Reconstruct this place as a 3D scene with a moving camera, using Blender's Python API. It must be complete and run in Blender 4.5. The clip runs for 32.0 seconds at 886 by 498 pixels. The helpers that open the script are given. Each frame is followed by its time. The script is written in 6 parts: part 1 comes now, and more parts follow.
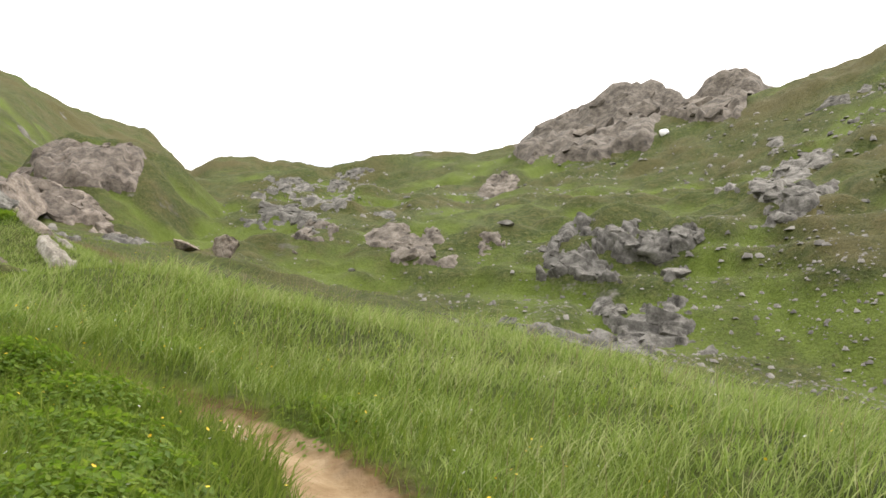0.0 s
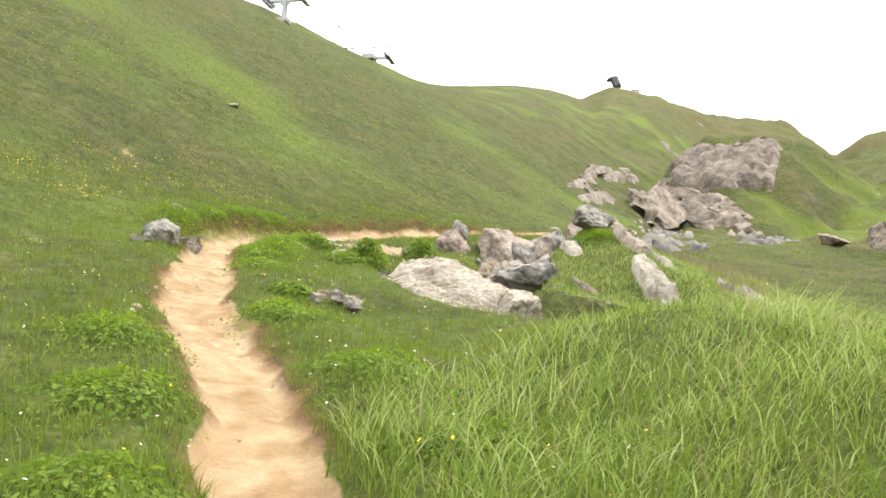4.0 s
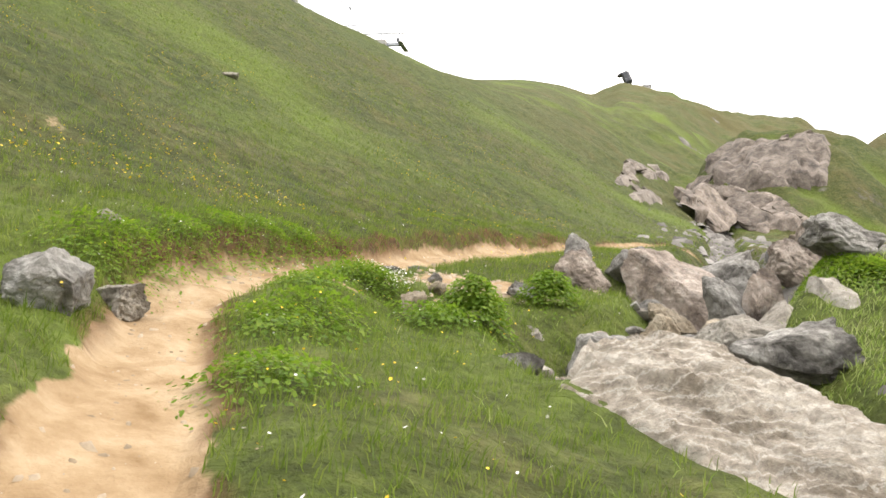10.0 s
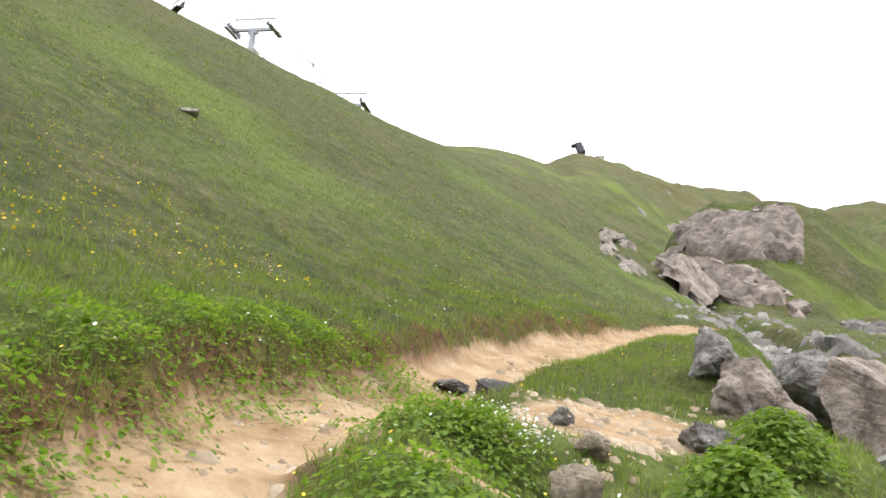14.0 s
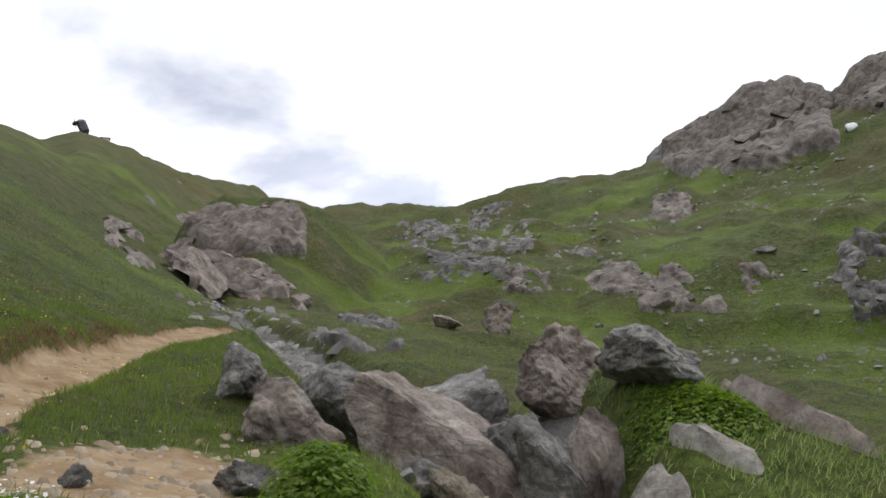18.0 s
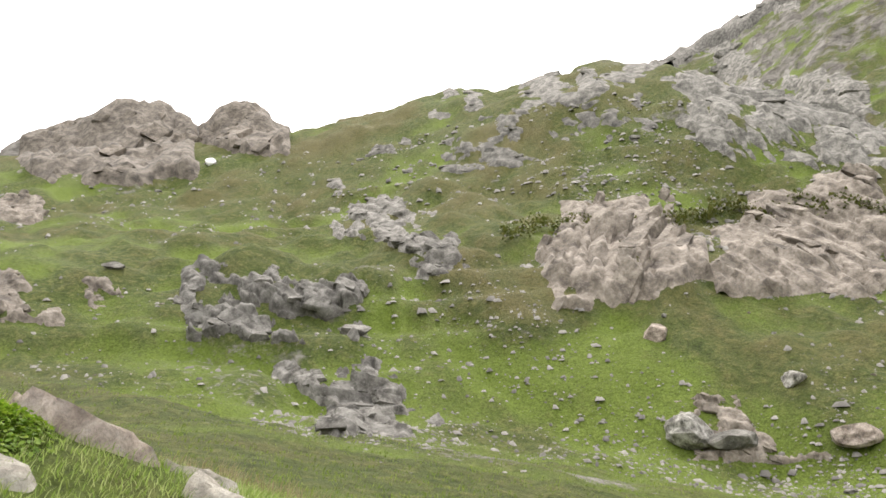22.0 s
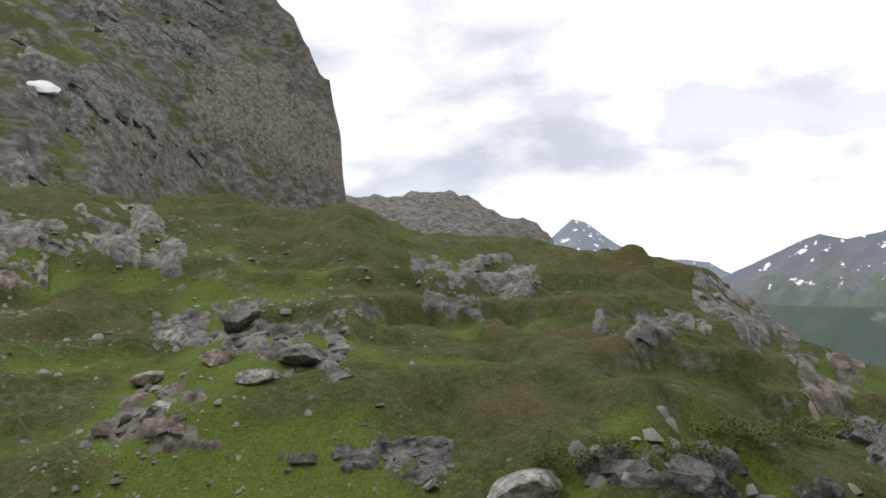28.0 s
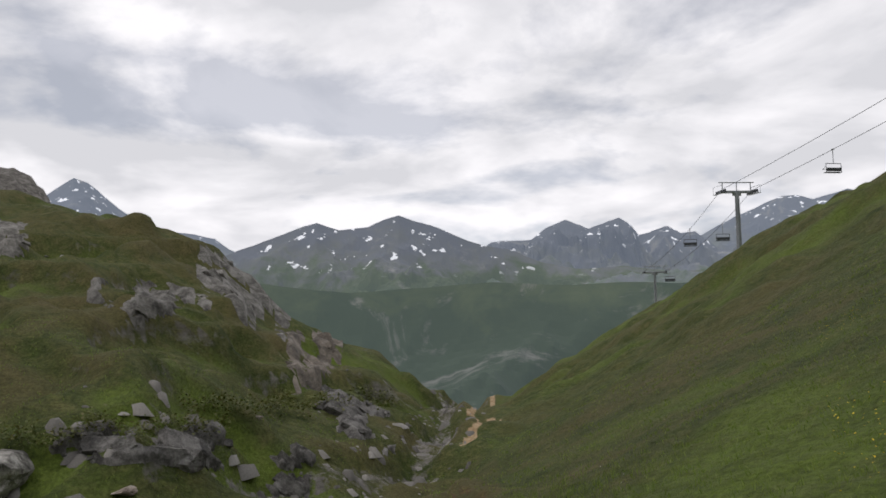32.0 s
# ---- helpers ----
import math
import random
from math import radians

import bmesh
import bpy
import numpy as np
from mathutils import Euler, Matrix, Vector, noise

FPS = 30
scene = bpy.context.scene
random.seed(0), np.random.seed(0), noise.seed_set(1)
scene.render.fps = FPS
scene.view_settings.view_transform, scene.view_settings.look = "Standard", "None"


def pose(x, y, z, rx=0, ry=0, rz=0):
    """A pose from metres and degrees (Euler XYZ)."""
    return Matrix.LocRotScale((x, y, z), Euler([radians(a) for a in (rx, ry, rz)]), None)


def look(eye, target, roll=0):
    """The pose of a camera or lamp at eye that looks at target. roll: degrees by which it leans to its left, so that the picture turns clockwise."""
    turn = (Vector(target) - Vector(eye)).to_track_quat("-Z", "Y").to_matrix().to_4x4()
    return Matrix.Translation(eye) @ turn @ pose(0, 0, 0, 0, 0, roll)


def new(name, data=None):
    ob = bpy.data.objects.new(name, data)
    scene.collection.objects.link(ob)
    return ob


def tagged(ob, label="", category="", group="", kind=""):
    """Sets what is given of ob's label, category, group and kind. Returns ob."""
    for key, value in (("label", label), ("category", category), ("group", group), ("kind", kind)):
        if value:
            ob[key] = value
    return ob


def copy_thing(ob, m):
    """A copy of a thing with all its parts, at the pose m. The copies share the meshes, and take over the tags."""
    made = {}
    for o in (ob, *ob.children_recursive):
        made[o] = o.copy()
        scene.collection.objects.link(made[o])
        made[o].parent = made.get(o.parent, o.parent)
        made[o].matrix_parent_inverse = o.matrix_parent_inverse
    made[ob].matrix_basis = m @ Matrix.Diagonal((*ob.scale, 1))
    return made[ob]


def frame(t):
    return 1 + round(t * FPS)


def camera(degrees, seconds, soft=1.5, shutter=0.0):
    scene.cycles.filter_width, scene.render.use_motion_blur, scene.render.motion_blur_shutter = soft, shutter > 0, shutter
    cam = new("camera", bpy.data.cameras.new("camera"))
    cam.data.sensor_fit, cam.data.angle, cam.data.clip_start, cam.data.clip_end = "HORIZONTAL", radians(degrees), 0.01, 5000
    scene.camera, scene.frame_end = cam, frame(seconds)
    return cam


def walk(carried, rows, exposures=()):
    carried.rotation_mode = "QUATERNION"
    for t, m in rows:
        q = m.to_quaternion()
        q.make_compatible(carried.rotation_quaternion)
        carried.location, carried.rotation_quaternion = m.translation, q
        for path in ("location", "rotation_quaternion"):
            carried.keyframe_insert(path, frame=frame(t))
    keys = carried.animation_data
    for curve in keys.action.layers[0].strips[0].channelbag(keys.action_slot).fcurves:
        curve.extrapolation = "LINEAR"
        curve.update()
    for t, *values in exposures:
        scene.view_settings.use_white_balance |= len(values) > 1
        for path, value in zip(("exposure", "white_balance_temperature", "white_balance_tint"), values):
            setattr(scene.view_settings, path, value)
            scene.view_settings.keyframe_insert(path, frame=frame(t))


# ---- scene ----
cam = camera(57.3, 32.0, 1.6)
PATH = [
    (0.0, (-0.028, 0.870, 1.455), (-0.902, 10.666, 3.264), 1.91),
    (0.5, (-0.121, 1.570, 1.574), (-1.914, 11.187, 3.646), -0.21),
    (1.0, (-0.213, 2.192, 1.683), (-2.464, 11.800, 3.296), 1.09),
    (1.5, (-0.276, 2.792, 1.796), (-2.799, 12.407, 2.884), 0.61),
    (2.0, (-0.359, 3.298, 1.964), (-3.187, 12.839, 2.953), 1.34),
    (2.5, (-0.453, 3.829, 2.053), (-4.192, 13.061, 2.937), 2.90),
    (3.0, (-0.661, 4.349, 2.155), (-5.578, 12.977, 3.328), 0.77),
    (3.5, (-1.035, 4.872, 2.335), (-6.856, 12.933, 3.406), 4.67),
    (4.0, (-1.522, 5.375, 2.509), (-9.036, 11.817, 3.933), 3.09),
    (4.5, (-2.052, 5.772, 2.671), (-10.463, 10.796, 4.672), 5.03),
    (6.5, (-4.316, 7.099, 3.199), (-12.927, 11.931, 4.781), 2.31),
    (7.0, (-4.869, 7.322, 3.308), (-13.022, 12.936, 4.726), 2.66),
    (7.5, (-5.452, 7.610, 3.410), (-13.476, 13.401, 4.852), 1.93),
    (8.0, (-6.033, 7.830, 3.509), (-14.175, 13.394, 5.169), 2.71),
    (8.5, (-6.602, 8.109, 3.626), (-14.311, 14.335, 4.966), 3.69),
    (9.0, (-7.157, 8.355, 3.775), (-14.997, 14.422, 5.086), 0.08),
    (9.5, (-7.682, 8.539, 3.927), (-15.264, 14.932, 5.207), 1.72),
    (10.0, (-8.285, 8.779, 3.994), (-15.814, 15.212, 5.383), 3.41),
    (10.5, (-8.877, 8.926, 4.087), (-16.775, 14.858, 5.647), 1.49),
    (11.0, (-9.414, 9.055, 4.233), (-16.860, 15.594, 5.579), 3.56),
    (11.5, (-9.968, 9.227, 4.362), (-17.640, 15.518, 5.617), 1.98),
    (12.0, (-10.525, 9.418, 4.449), (-18.075, 15.794, 5.980), 1.54),
    (12.5, (-11.100, 9.752, 4.493), (-18.458, 16.315, 6.163), 2.19),
    (13.0, (-11.682, 10.035, 4.580), (-19.237, 16.234, 6.701), 1.09),
    (13.5, (-12.225, 10.380, 4.743), (-19.494, 16.893, 6.921), 2.54),
    (15.5, (-13.180, 11.044, 5.219), (-19.409, 18.492, 7.614), 0.99),
    (16.0, (-13.204, 11.061, 5.270), (-18.639, 19.111, 7.649), -1.24),
    (16.5, (-13.210, 11.079, 5.281), (-17.830, 19.583, 7.797), -1.90),
    (17.0, (-13.208, 11.093, 5.281), (-16.663, 20.186, 7.598), -2.09),
    (17.5, (-13.192, 11.083, 5.273), (-15.901, 20.461, 7.441), -2.03),
    (18.0, (-13.150, 11.083, 5.270), (-15.093, 20.646, 7.456), -2.21),
    (18.5, (-13.095, 11.065, 5.264), (-14.847, 20.606, 7.693), -3.67),
    (19.0, (-13.058, 11.051, 5.260), (-14.378, 20.647, 7.746), -3.75),
    (19.5, (-13.012, 11.058, 5.255), (-13.511, 20.765, 7.607), -3.48),
    (20.0, (-12.959, 11.058, 5.247), (-12.353, 20.783, 7.498), -4.01),
    (20.5, (-12.905, 11.054, 5.227), (-11.206, 20.693, 7.277), -4.63),
    (21.0, (-12.874, 11.062, 5.218), (-9.758, 20.361, 7.175), -3.65),
    (21.5, (-12.819, 11.072, 5.215), (-8.708, 19.999, 7.062), -2.71),
    (22.0, (-12.797, 11.075, 5.210), (-7.476, 19.313, 7.169), -4.15),
    (22.5, (-12.774, 11.065, 5.209), (-6.321, 18.461, 7.123), -2.67),
    (23.0, (-12.766, 11.060, 5.222), (-5.590, 17.711, 7.294), -2.14),
    (23.5, (-12.743, 11.040, 5.229), (-4.905, 16.820, 7.499), -3.09),
    (24.0, (-12.712, 11.015, 5.240), (-4.222, 15.824, 7.430), -2.43),
    (24.5, (-12.676, 10.987, 5.234), (-3.705, 14.817, 7.439), -2.37),
    (25.0, (-12.635, 10.967, 5.238), (-3.327, 14.032, 7.229), -2.42),
    (25.5, (-12.603, 10.942, 5.222), (-3.124, 13.418, 7.225), -3.09),
    (26.0, (-12.575, 10.905, 5.210), (-2.916, 12.604, 7.161), -3.31),
    (26.5, (-12.557, 10.861, 5.203), (-2.718, 11.275, 6.944), -3.54),
    (28.5, (-12.552, 10.811, 5.203), (-2.979, 8.197, 6.441), -4.59),
    (29.0, (-12.529, 10.795, 5.204), (-3.170, 7.450, 6.307), -5.08),
    (29.5, (-12.515, 10.806, 5.208), (-3.528, 6.523, 6.147), -3.11),
    (30.0, (-12.506, 10.828, 5.213), (-3.832, 5.878, 5.735), -2.44),
    (30.5, (-12.484, 10.861, 5.221), (-4.335, 5.087, 5.725), -2.13),
    (31.0, (-12.472, 10.889, 5.222), (-4.709, 4.610, 5.778), -1.74),
    (31.5, (-12.462, 10.915, 5.217), (-5.093, 4.194, 5.936), -2.03),
    (32.0, (-12.462, 10.920, 5.216), (-5.504, 3.779, 5.987), -1.25),
]
EXPOSURES = [(0, 0.17, 7000, 12), (1.0, 0.12, 7000, 12), (2.2, 0.65, 7100, 11), (4.5, 0.78, 7000, 11), (7, 0.56, 7000, 11), (9, 0.62, 7000, 13), (12, 0.44, 6700, 14), (13.5, 0.5, 6600, 14), (15.5, 0.14, 6300, 14), (17, -0.52, 6200, 14), (19, -0.7, 6400, 14), (20.3, -0.76, 6500, 14), (21.2, 0.09, 6700, 14), (22.5, 0.58, 6900, 12), (25, 0.62, 6900, 12), (26.5, 0.54, 6800, 12), (28.5, -0.98, 6500, 14), (30, -1.12, 6500, 14), (32, -1.2, 6500, 14)]
walk(cam, [(t, look(eye, target, roll)) for t, eye, target, roll in PATH], EXPOSURES)

# ---- light ----
SUN_AZ, SUN_EL = 35.0, 55.0
world = bpy.data.worlds.new("world")
scene.world = world
world.use_nodes = True


def nd(tree, kind, at=None, **values):
    n = tree.nodes.new(kind)
    for key, value in values.items():
        n.inputs[key.replace("_", " ")].default_value = value
    return n


def build_sky():
    tr = world.node_tree
    tr.nodes.clear()
    L = tr.links.new
    sky = tr.nodes.new("ShaderNodeTexSky")
    sky.sky_type, sky.sun_disc = "NISHITA", False
    sky.sun_elevation, sky.sun_rotation = radians(SUN_EL), radians(SUN_AZ)
    sky.altitude, sky.air_density, sky.dust_density = 2400, 1.0, 0.6
    dim = tr.nodes.new("ShaderNodeVectorMath")
    dim.operation = "SCALE"
    dim.inputs["Scale"].default_value = 0.15
    L(sky.outputs[0], dim.inputs[0])
    co = tr.nodes.new("ShaderNodeTexCoord")
    sep = tr.nodes.new("ShaderNodeSeparateXYZ")
    L(co.outputs["Generated"], sep.inputs[0])
    up = nd(tr, "ShaderNodeMath")
    up.operation = "MAXIMUM"
    L(sep.outputs[2], up.inputs[0])
    up.inputs[1].default_value = 0.0
    add = tr.nodes.new("ShaderNodeMath")
    L(up.outputs[0], add.inputs[0])
    add.inputs[1].default_value = 0.22
    div = tr.nodes.new("ShaderNodeVectorMath")
    div.operation = "DIVIDE"
    L(co.outputs["Generated"], div.inputs[0])
    com = tr.nodes.new("ShaderNodeCombineXYZ")
    for i in range(3):
        L(add.outputs[0], com.inputs[i])
    L(com.outputs[0], div.inputs[1])
    drift = tr.nodes.new("ShaderNodeMapping")
    drift.inputs["Location"].default_value = (3.1, 1.7, 0.4)
    drift.inputs["Rotation"].default_value = (0, 0, radians(-142))
    L(div.outputs[0], drift.inputs[0])
    n1 = nd(tr, "ShaderNodeTexNoise", Scale=1.25, Detail=9.0, Roughness=0.55, Distortion=0.2)
    L(drift.outputs[0], n1.inputs["Vector"])
    n2 = nd(tr, "ShaderNodeTexNoise", Scale=1.7, Detail=9.0, Roughness=0.52, Distortion=0.25)
    L(drift.outputs[0], n2.inputs["Vector"])
    cover = tr.nodes.new("ShaderNodeValToRGB")
    cover.color_ramp.elements[0].color = (0.58, 0.58, 0.58, 1)
    cover.color_ramp.elements[0].position, cover.color_ramp.elements[1].position = 0.395, 0.485
    L(n1.outputs[0], cover.inputs[0])
    tone = tr.nodes.new("ShaderNodeValToRGB")
    tone.color_ramp.elements[0].position, tone.color_ramp.elements[1].position = 0.39, 0.58
    tone.color_ramp.elements[0].color = (1.58, 1.62, 1.67, 1)
    tone.color_ramp.elements[1].color = (2.3, 2.31, 2.33, 1)
    L(n2.outputs[0], tone.inputs[0])
    mix = tr.nodes.new("ShaderNodeMix")
    mix.data_type = "RGBA"
    L(cover.outputs[0], mix.inputs[0])
    L(dim.outputs[0], mix.inputs[6])
    L(tone.outputs[0], mix.inputs[7])
    bg = nd(tr, "ShaderNodeBackground", Strength=1.0)
    L(mix.outputs[2], bg.inputs[0])
    out = tr.nodes.new("ShaderNodeOutputWorld")
    L(bg.outputs[0], out.inputs[0])


build_sky()
sun = new("sun", bpy.data.lights.new("sun", "SUN"))
sun.data.energy, sun.data.angle, sun.data.color = 2.0, radians(8), (1.0, 0.95, 0.86)
_a, _e = radians(SUN_AZ), radians(SUN_EL)
sun.matrix_world = look((0, 0, 60), (math.sin(_a) * math.cos(_e) * -10, math.cos(_a) * math.cos(_e) * -10, 60 - 10 * math.sin(_e)))

# ---- noise and landforms ----
SX, SY, EYE_Z = -12.65, 10.95, 5.22
FX, FY = -12.7, 10.5
Q2X, Q2Y, Q0, G1, G2, K = -0.669, -0.743, 0.3, 0.52, 0.55, 0.12


def lattice(ix, iy, seed):
    h = (ix.astype(np.int64) * 374761393 + iy.astype(np.int64) * 668265263 + seed * 1274126177) & 0xFFFFFFFF
    h = ((h ^ (h >> 13)) * 1274126177) & 0xFFFFFFFF
    return ((h ^ (h >> 16)) & 0xFFFF) / 32767.5 - 1.0


def vnoise(x, y, seed=0):
    ix, iy = np.floor(x), np.floor(y)
    fx, fy = x - ix, y - iy
    fx, fy = fx * fx * fx * (fx * (fx * 6 - 15) + 10), fy * fy * fy * (fy * (fy * 6 - 15) + 10)
    a, b = lattice(ix, iy, seed), lattice(ix + 1, iy, seed)
    c, d = lattice(ix, iy + 1, seed), lattice(ix + 1, iy + 1, seed)
    return (a + (b - a) * fx) * (1 - fy) + (c + (d - c) * fx) * fy


def fbm(x, y, size, octaves=4, seed=0, gain=0.5):
    out, amp, f = 0, 1.0, 1.0 / size
    for i in range(octaves):
        out = out + amp * vnoise(x * f + 17.3 * i, y * f - 9.1 * i, seed + i)
        amp, f = amp * gain, f * 2.03
    return out


def ridged(x, y, size, octaves=4, seed=0):
    out, amp, f = 0, 1.0, 1.0 / size
    for i in range(octaves):
        out = out + amp * (1 - 2 * np.abs(vnoise(x * f + 5.7 * i, y * f + 3.3 * i, seed + i)))
        amp, f = amp * 0.5, f * 2.07
    return out


def step(a, b, v):
    k = np.clip((v - a) / (b - a), 0, 1)
    return k * k * (3 - 2 * k)


def smax(a, b, k):
    h = np.clip(0.5 + 0.5 * (a - b) / k, 0, 1)
    return b + (a - b) * h + k * h * (1 - h)


def splus(v, w):
    return w * np.logaddexp(0, v / w)


# The trodden path: its middle line on the plan.
TRAIL = [(83.5, -98.3), (74.8, -89.7), (69.6, -83.6), (59.9, -72.2), (52, -62), (43, -50.5), (36, -42.5), (31.4, -36.8), (25.2, -32.2), (21.6, -28.6), (21.0, -26.4), (20.0, -24.4), (18.3, -22.0), (14.5, -17.5), (9.6, -11.5), (3.0, -6.5), (0.2, -1.0), (-0.1, 1.5), (-0.28, 3.2), (-0.5, 4.4), (-0.95, 5.5), (-1.7, 6.3), (-2.9, 6.98), (-4.5, 7.3), (-5.9, 7.78), (-7.5, 8.4), (-8.95, 8.82), (-10.4, 9.3), (-11.9, 10.0), (-13.2, 10.68), (-14.4, 11.25), (-15.3, 11.85), (-16.0, 12.55), (-16.8, 13.65), (-17.55, 14.9), (-18.2, 16.2), (-18.85, 17.7), (-19.5, 19.3), (-20.3, 21.4), (-21.3, 24.0), (-22.3, 27.6), (-22.3, 31)]
# The stream: its middle line.
BROOK = [(-51, 80), (-39.5, 62), (-30, 46), (-22, 33), (-17.5, 25.5), (-15.3, 21.5), (-14.1, 18.6), (-13.3, 16.6), (-12.6, 15.4), (-11.0, 14.95), (-8.8, 14.6), (-6.0, 14.8), (1, 15.5), (8, 15), (14.6, 6.0), (16.8, -6.5), (18.0, -15.0), (20.6, -21.0), (25.0, -26.5), (30.4, -32.8), (39.0, -42.0), (60.9, -65.5), (79.7, -88.8), (93.4, -107.7)]


def near_line(x, y, line):
    """Distance to a line on the plan, the side (left is positive) and how far along it lies."""
    best, side, along, run = np.full(np.shape(x), 1e9), np.zeros(np.shape(x)), np.zeros(np.shape(x)), 0.0
    for (ax, ay), (bx, by) in zip(line, line[1:]):
        dx, dy = bx - ax, by - ay
        n = math.hypot(dx, dy)
        k = np.clip(((x - ax) * dx + (y - ay) * dy) / n**2, 0, 1)
        d = np.hypot(x - ax - k * dx, y - ay - k * dy)
        near = d < best
        best = np.where(near, d, best)
        side = np.where(near, np.sign(dx * (y - ay) - dy * (x - ax)), side)
        along = np.where(near, run + k * n, along)
        run += n
    return best, side, along


def smooth_line(line, n=6):
    """A rounder line through the same points."""
    pts = [Vector((*p, 0)) for p in line]
    out = []
    for i in range(len(pts) - 1):
        p0, p1, p2, p3 = pts[max(i - 1, 0)], pts[i], pts[i + 1], pts[min(i + 2, len(pts) - 1)]
        for j in range(n):
            t = j / n
            q = 0.5 * (2 * p1 + (p2 - p0) * t + (2 * p0 - 5 * p1 + 4 * p2 - p3) * t * t + (3 * p1 - p0 - 3 * p2 + p3) * t**3)
            out.append((q.x, q.y))
    return out + [tuple(line[-1])]


TRAIL, BROOK = smooth_line(TRAIL), smooth_line(BROOK, 4)


def floor_height(x, y):
    """The valley floor with the slope on its one side."""
    u = -0.70 * (x - FX) + 0.714 * (y - FY)
    z = 3.47 + 0.224 * u
    z = z + 0.09 * splus(-30 - u, 8) + 0.02 * splus(u - 60, 10)
    across = 0.714 * (x - FX) + 0.70 * (y - FY)
    z = z - 2.4 * (1 - np.exp(-0.046 * splus(across - 4, 1.5))) * step(13, 18, y)
    s = -0.64 * (x - FX) + 0.768 * (y - FY)
    q1 = -0.906 * (x - FX) - 0.423 * (y - FY)
    q2 = Q2X * (x - FX) + Q2Y * (y - FY)
    w = 1 / (1 + np.exp(-s / 12))
    g = w * G1 * splus(q1 - 3.2, 0.9) + (1 - w) * G2 * splus(q2 - Q0, 1.4)
    r, az = np.hypot(x - FX, y - FY), np.degrees(np.arctan2(-(x - FX), y - FY))
    g = g - K * splus(r - 60, 4) * step(39, 53, az) * step(150, 110, az)
    g = g - 0.35 * splus(g - 38, 6)
    return z + g


def polar(x, y):
    return np.hypot(x - SX, y - SY), np.degrees(np.arctan2(-(x - SX), y - SY))


def layer(r, az, knots, crest, front, back):
    """A ridge seen all round from the standing place: knots of bearing and height angle of its crest."""
    a, e = zip(*sorted(knots))
    zc = EYE_Z + crest * np.tan(np.radians(np.interp(az, a, e, -45, -45)))
    d = r - crest
    return zc - np.where(d < 0, front * np.maximum(np.sqrt(d * d + 16) - 4, 0), back * d)


SHOULDER = [(32.3, 6.8), (20.0, 13.6), (9.3, 15.0), (2.9, 16.1), (-3.2, 16.9), (-14.3, 18.5), (-23.9, 19.8), (-31.6, 21.9), (-40.0, 22.0), (-42.2, 22.3), (-45.6, 22.2), (-50.4, 21.5), (-55.6, 19.0), (-62.3, 15.6), (-68.1, 13.1), (-77.7, 11.5), (-91.1, 10.8), (-95.4, 11.6), (-100.7, 9.0), (-110.3, 7.0), (-115.8, 5.3), (-119.7, 3.7), (-124.0, -0.2), (-127.6, -2.0), (-131.0, -2.9), (-133.8, -5.0), (-137.4, -6.2), (-141.0, -13.3)]
CRAG = [(-1.0, 5.6), (-3.2, 17.1), (-7.7, 19.3), (-10.5, 20.9), (-13.0, 21.3), (-15.4, 20.3), (-16.1, 19.9), (-17.2, 21.1), (-18.2, 21.6), (-20.1, 21.6), (-20.9, 20.6), (-22.2, 19.9), (-24.9, 15.1), (-27.7, 5.5)]
MOUNTAIN = [(-43.2, 5.7), (-48.1, 20.9), (-50.7, 21.9), (-55.2, 23.8), (-60.3, 26.0), (-65.6, 27.4), (-70.5, 28.8), (-74.3, 28.5), (-76.9, 27.7), (-85.2, 27.2), (-89.3, 26.4), (-92.2, 23.1), (-93.7, 19.9), (-94.6, 18.6), (-94.9, 13.3), (-95.8, 6.2)]
GREY_RIDGE = [(-91.0, 2.4), (-94.0, 12.1), (-98.2, 11.4), (-99.9, 11.6), (-103.9, 11.1), (-106.2, 9.8), (-108.6, 9.1), (-110.2, 8.0), (-114.0, 2.2)]
HEAD_HUMP = [(26.9, 10.7), (20.3, 15.7), (17.9, 16.2), (13.2, 15.9), (9.2, 15.3), (4.7, 12.6)]
KNOLL = [(49.5, 12.6), (41.8, 18.7), (40.2, 18.8), (38.8, 19.4), (37.5, 19.8), (36.3, 19.6), (34.2, 19.1), (30.5, 17.7), (25.7, 16.6), (19.9, 12.5)]
CAVE_KNOLL = [(35.2, 4.9), (30.9, 13.0), (30.0, 14.8), (28.2, 16.0), (24.5, 16.3), (20.5, 15.4), (17.1, 13.0), (13.3, 9.7), (7.7, 3.9), (-0.7, -10.5)]


def shoulder_crest(az):
    return np.interp(az, [-141.1, -129.6, -110.3, -91.2, -68.3, -50.9, -38.3, -24.0, -4.7, 9.6, 23.8], [120, 95, 105, 112, 125, 140, 145, 165, 185, 190, 190])


def shoulder_foot(az):
    return np.interp(az, [-141.1, -129.6, -115.1, -100.7, -81.7, -52.8, -33.5, -19.2, -4.7, 9.6, 23.8], [50, 34, 24, 30, 38, 46, 48, 46, 52, 62, 85])


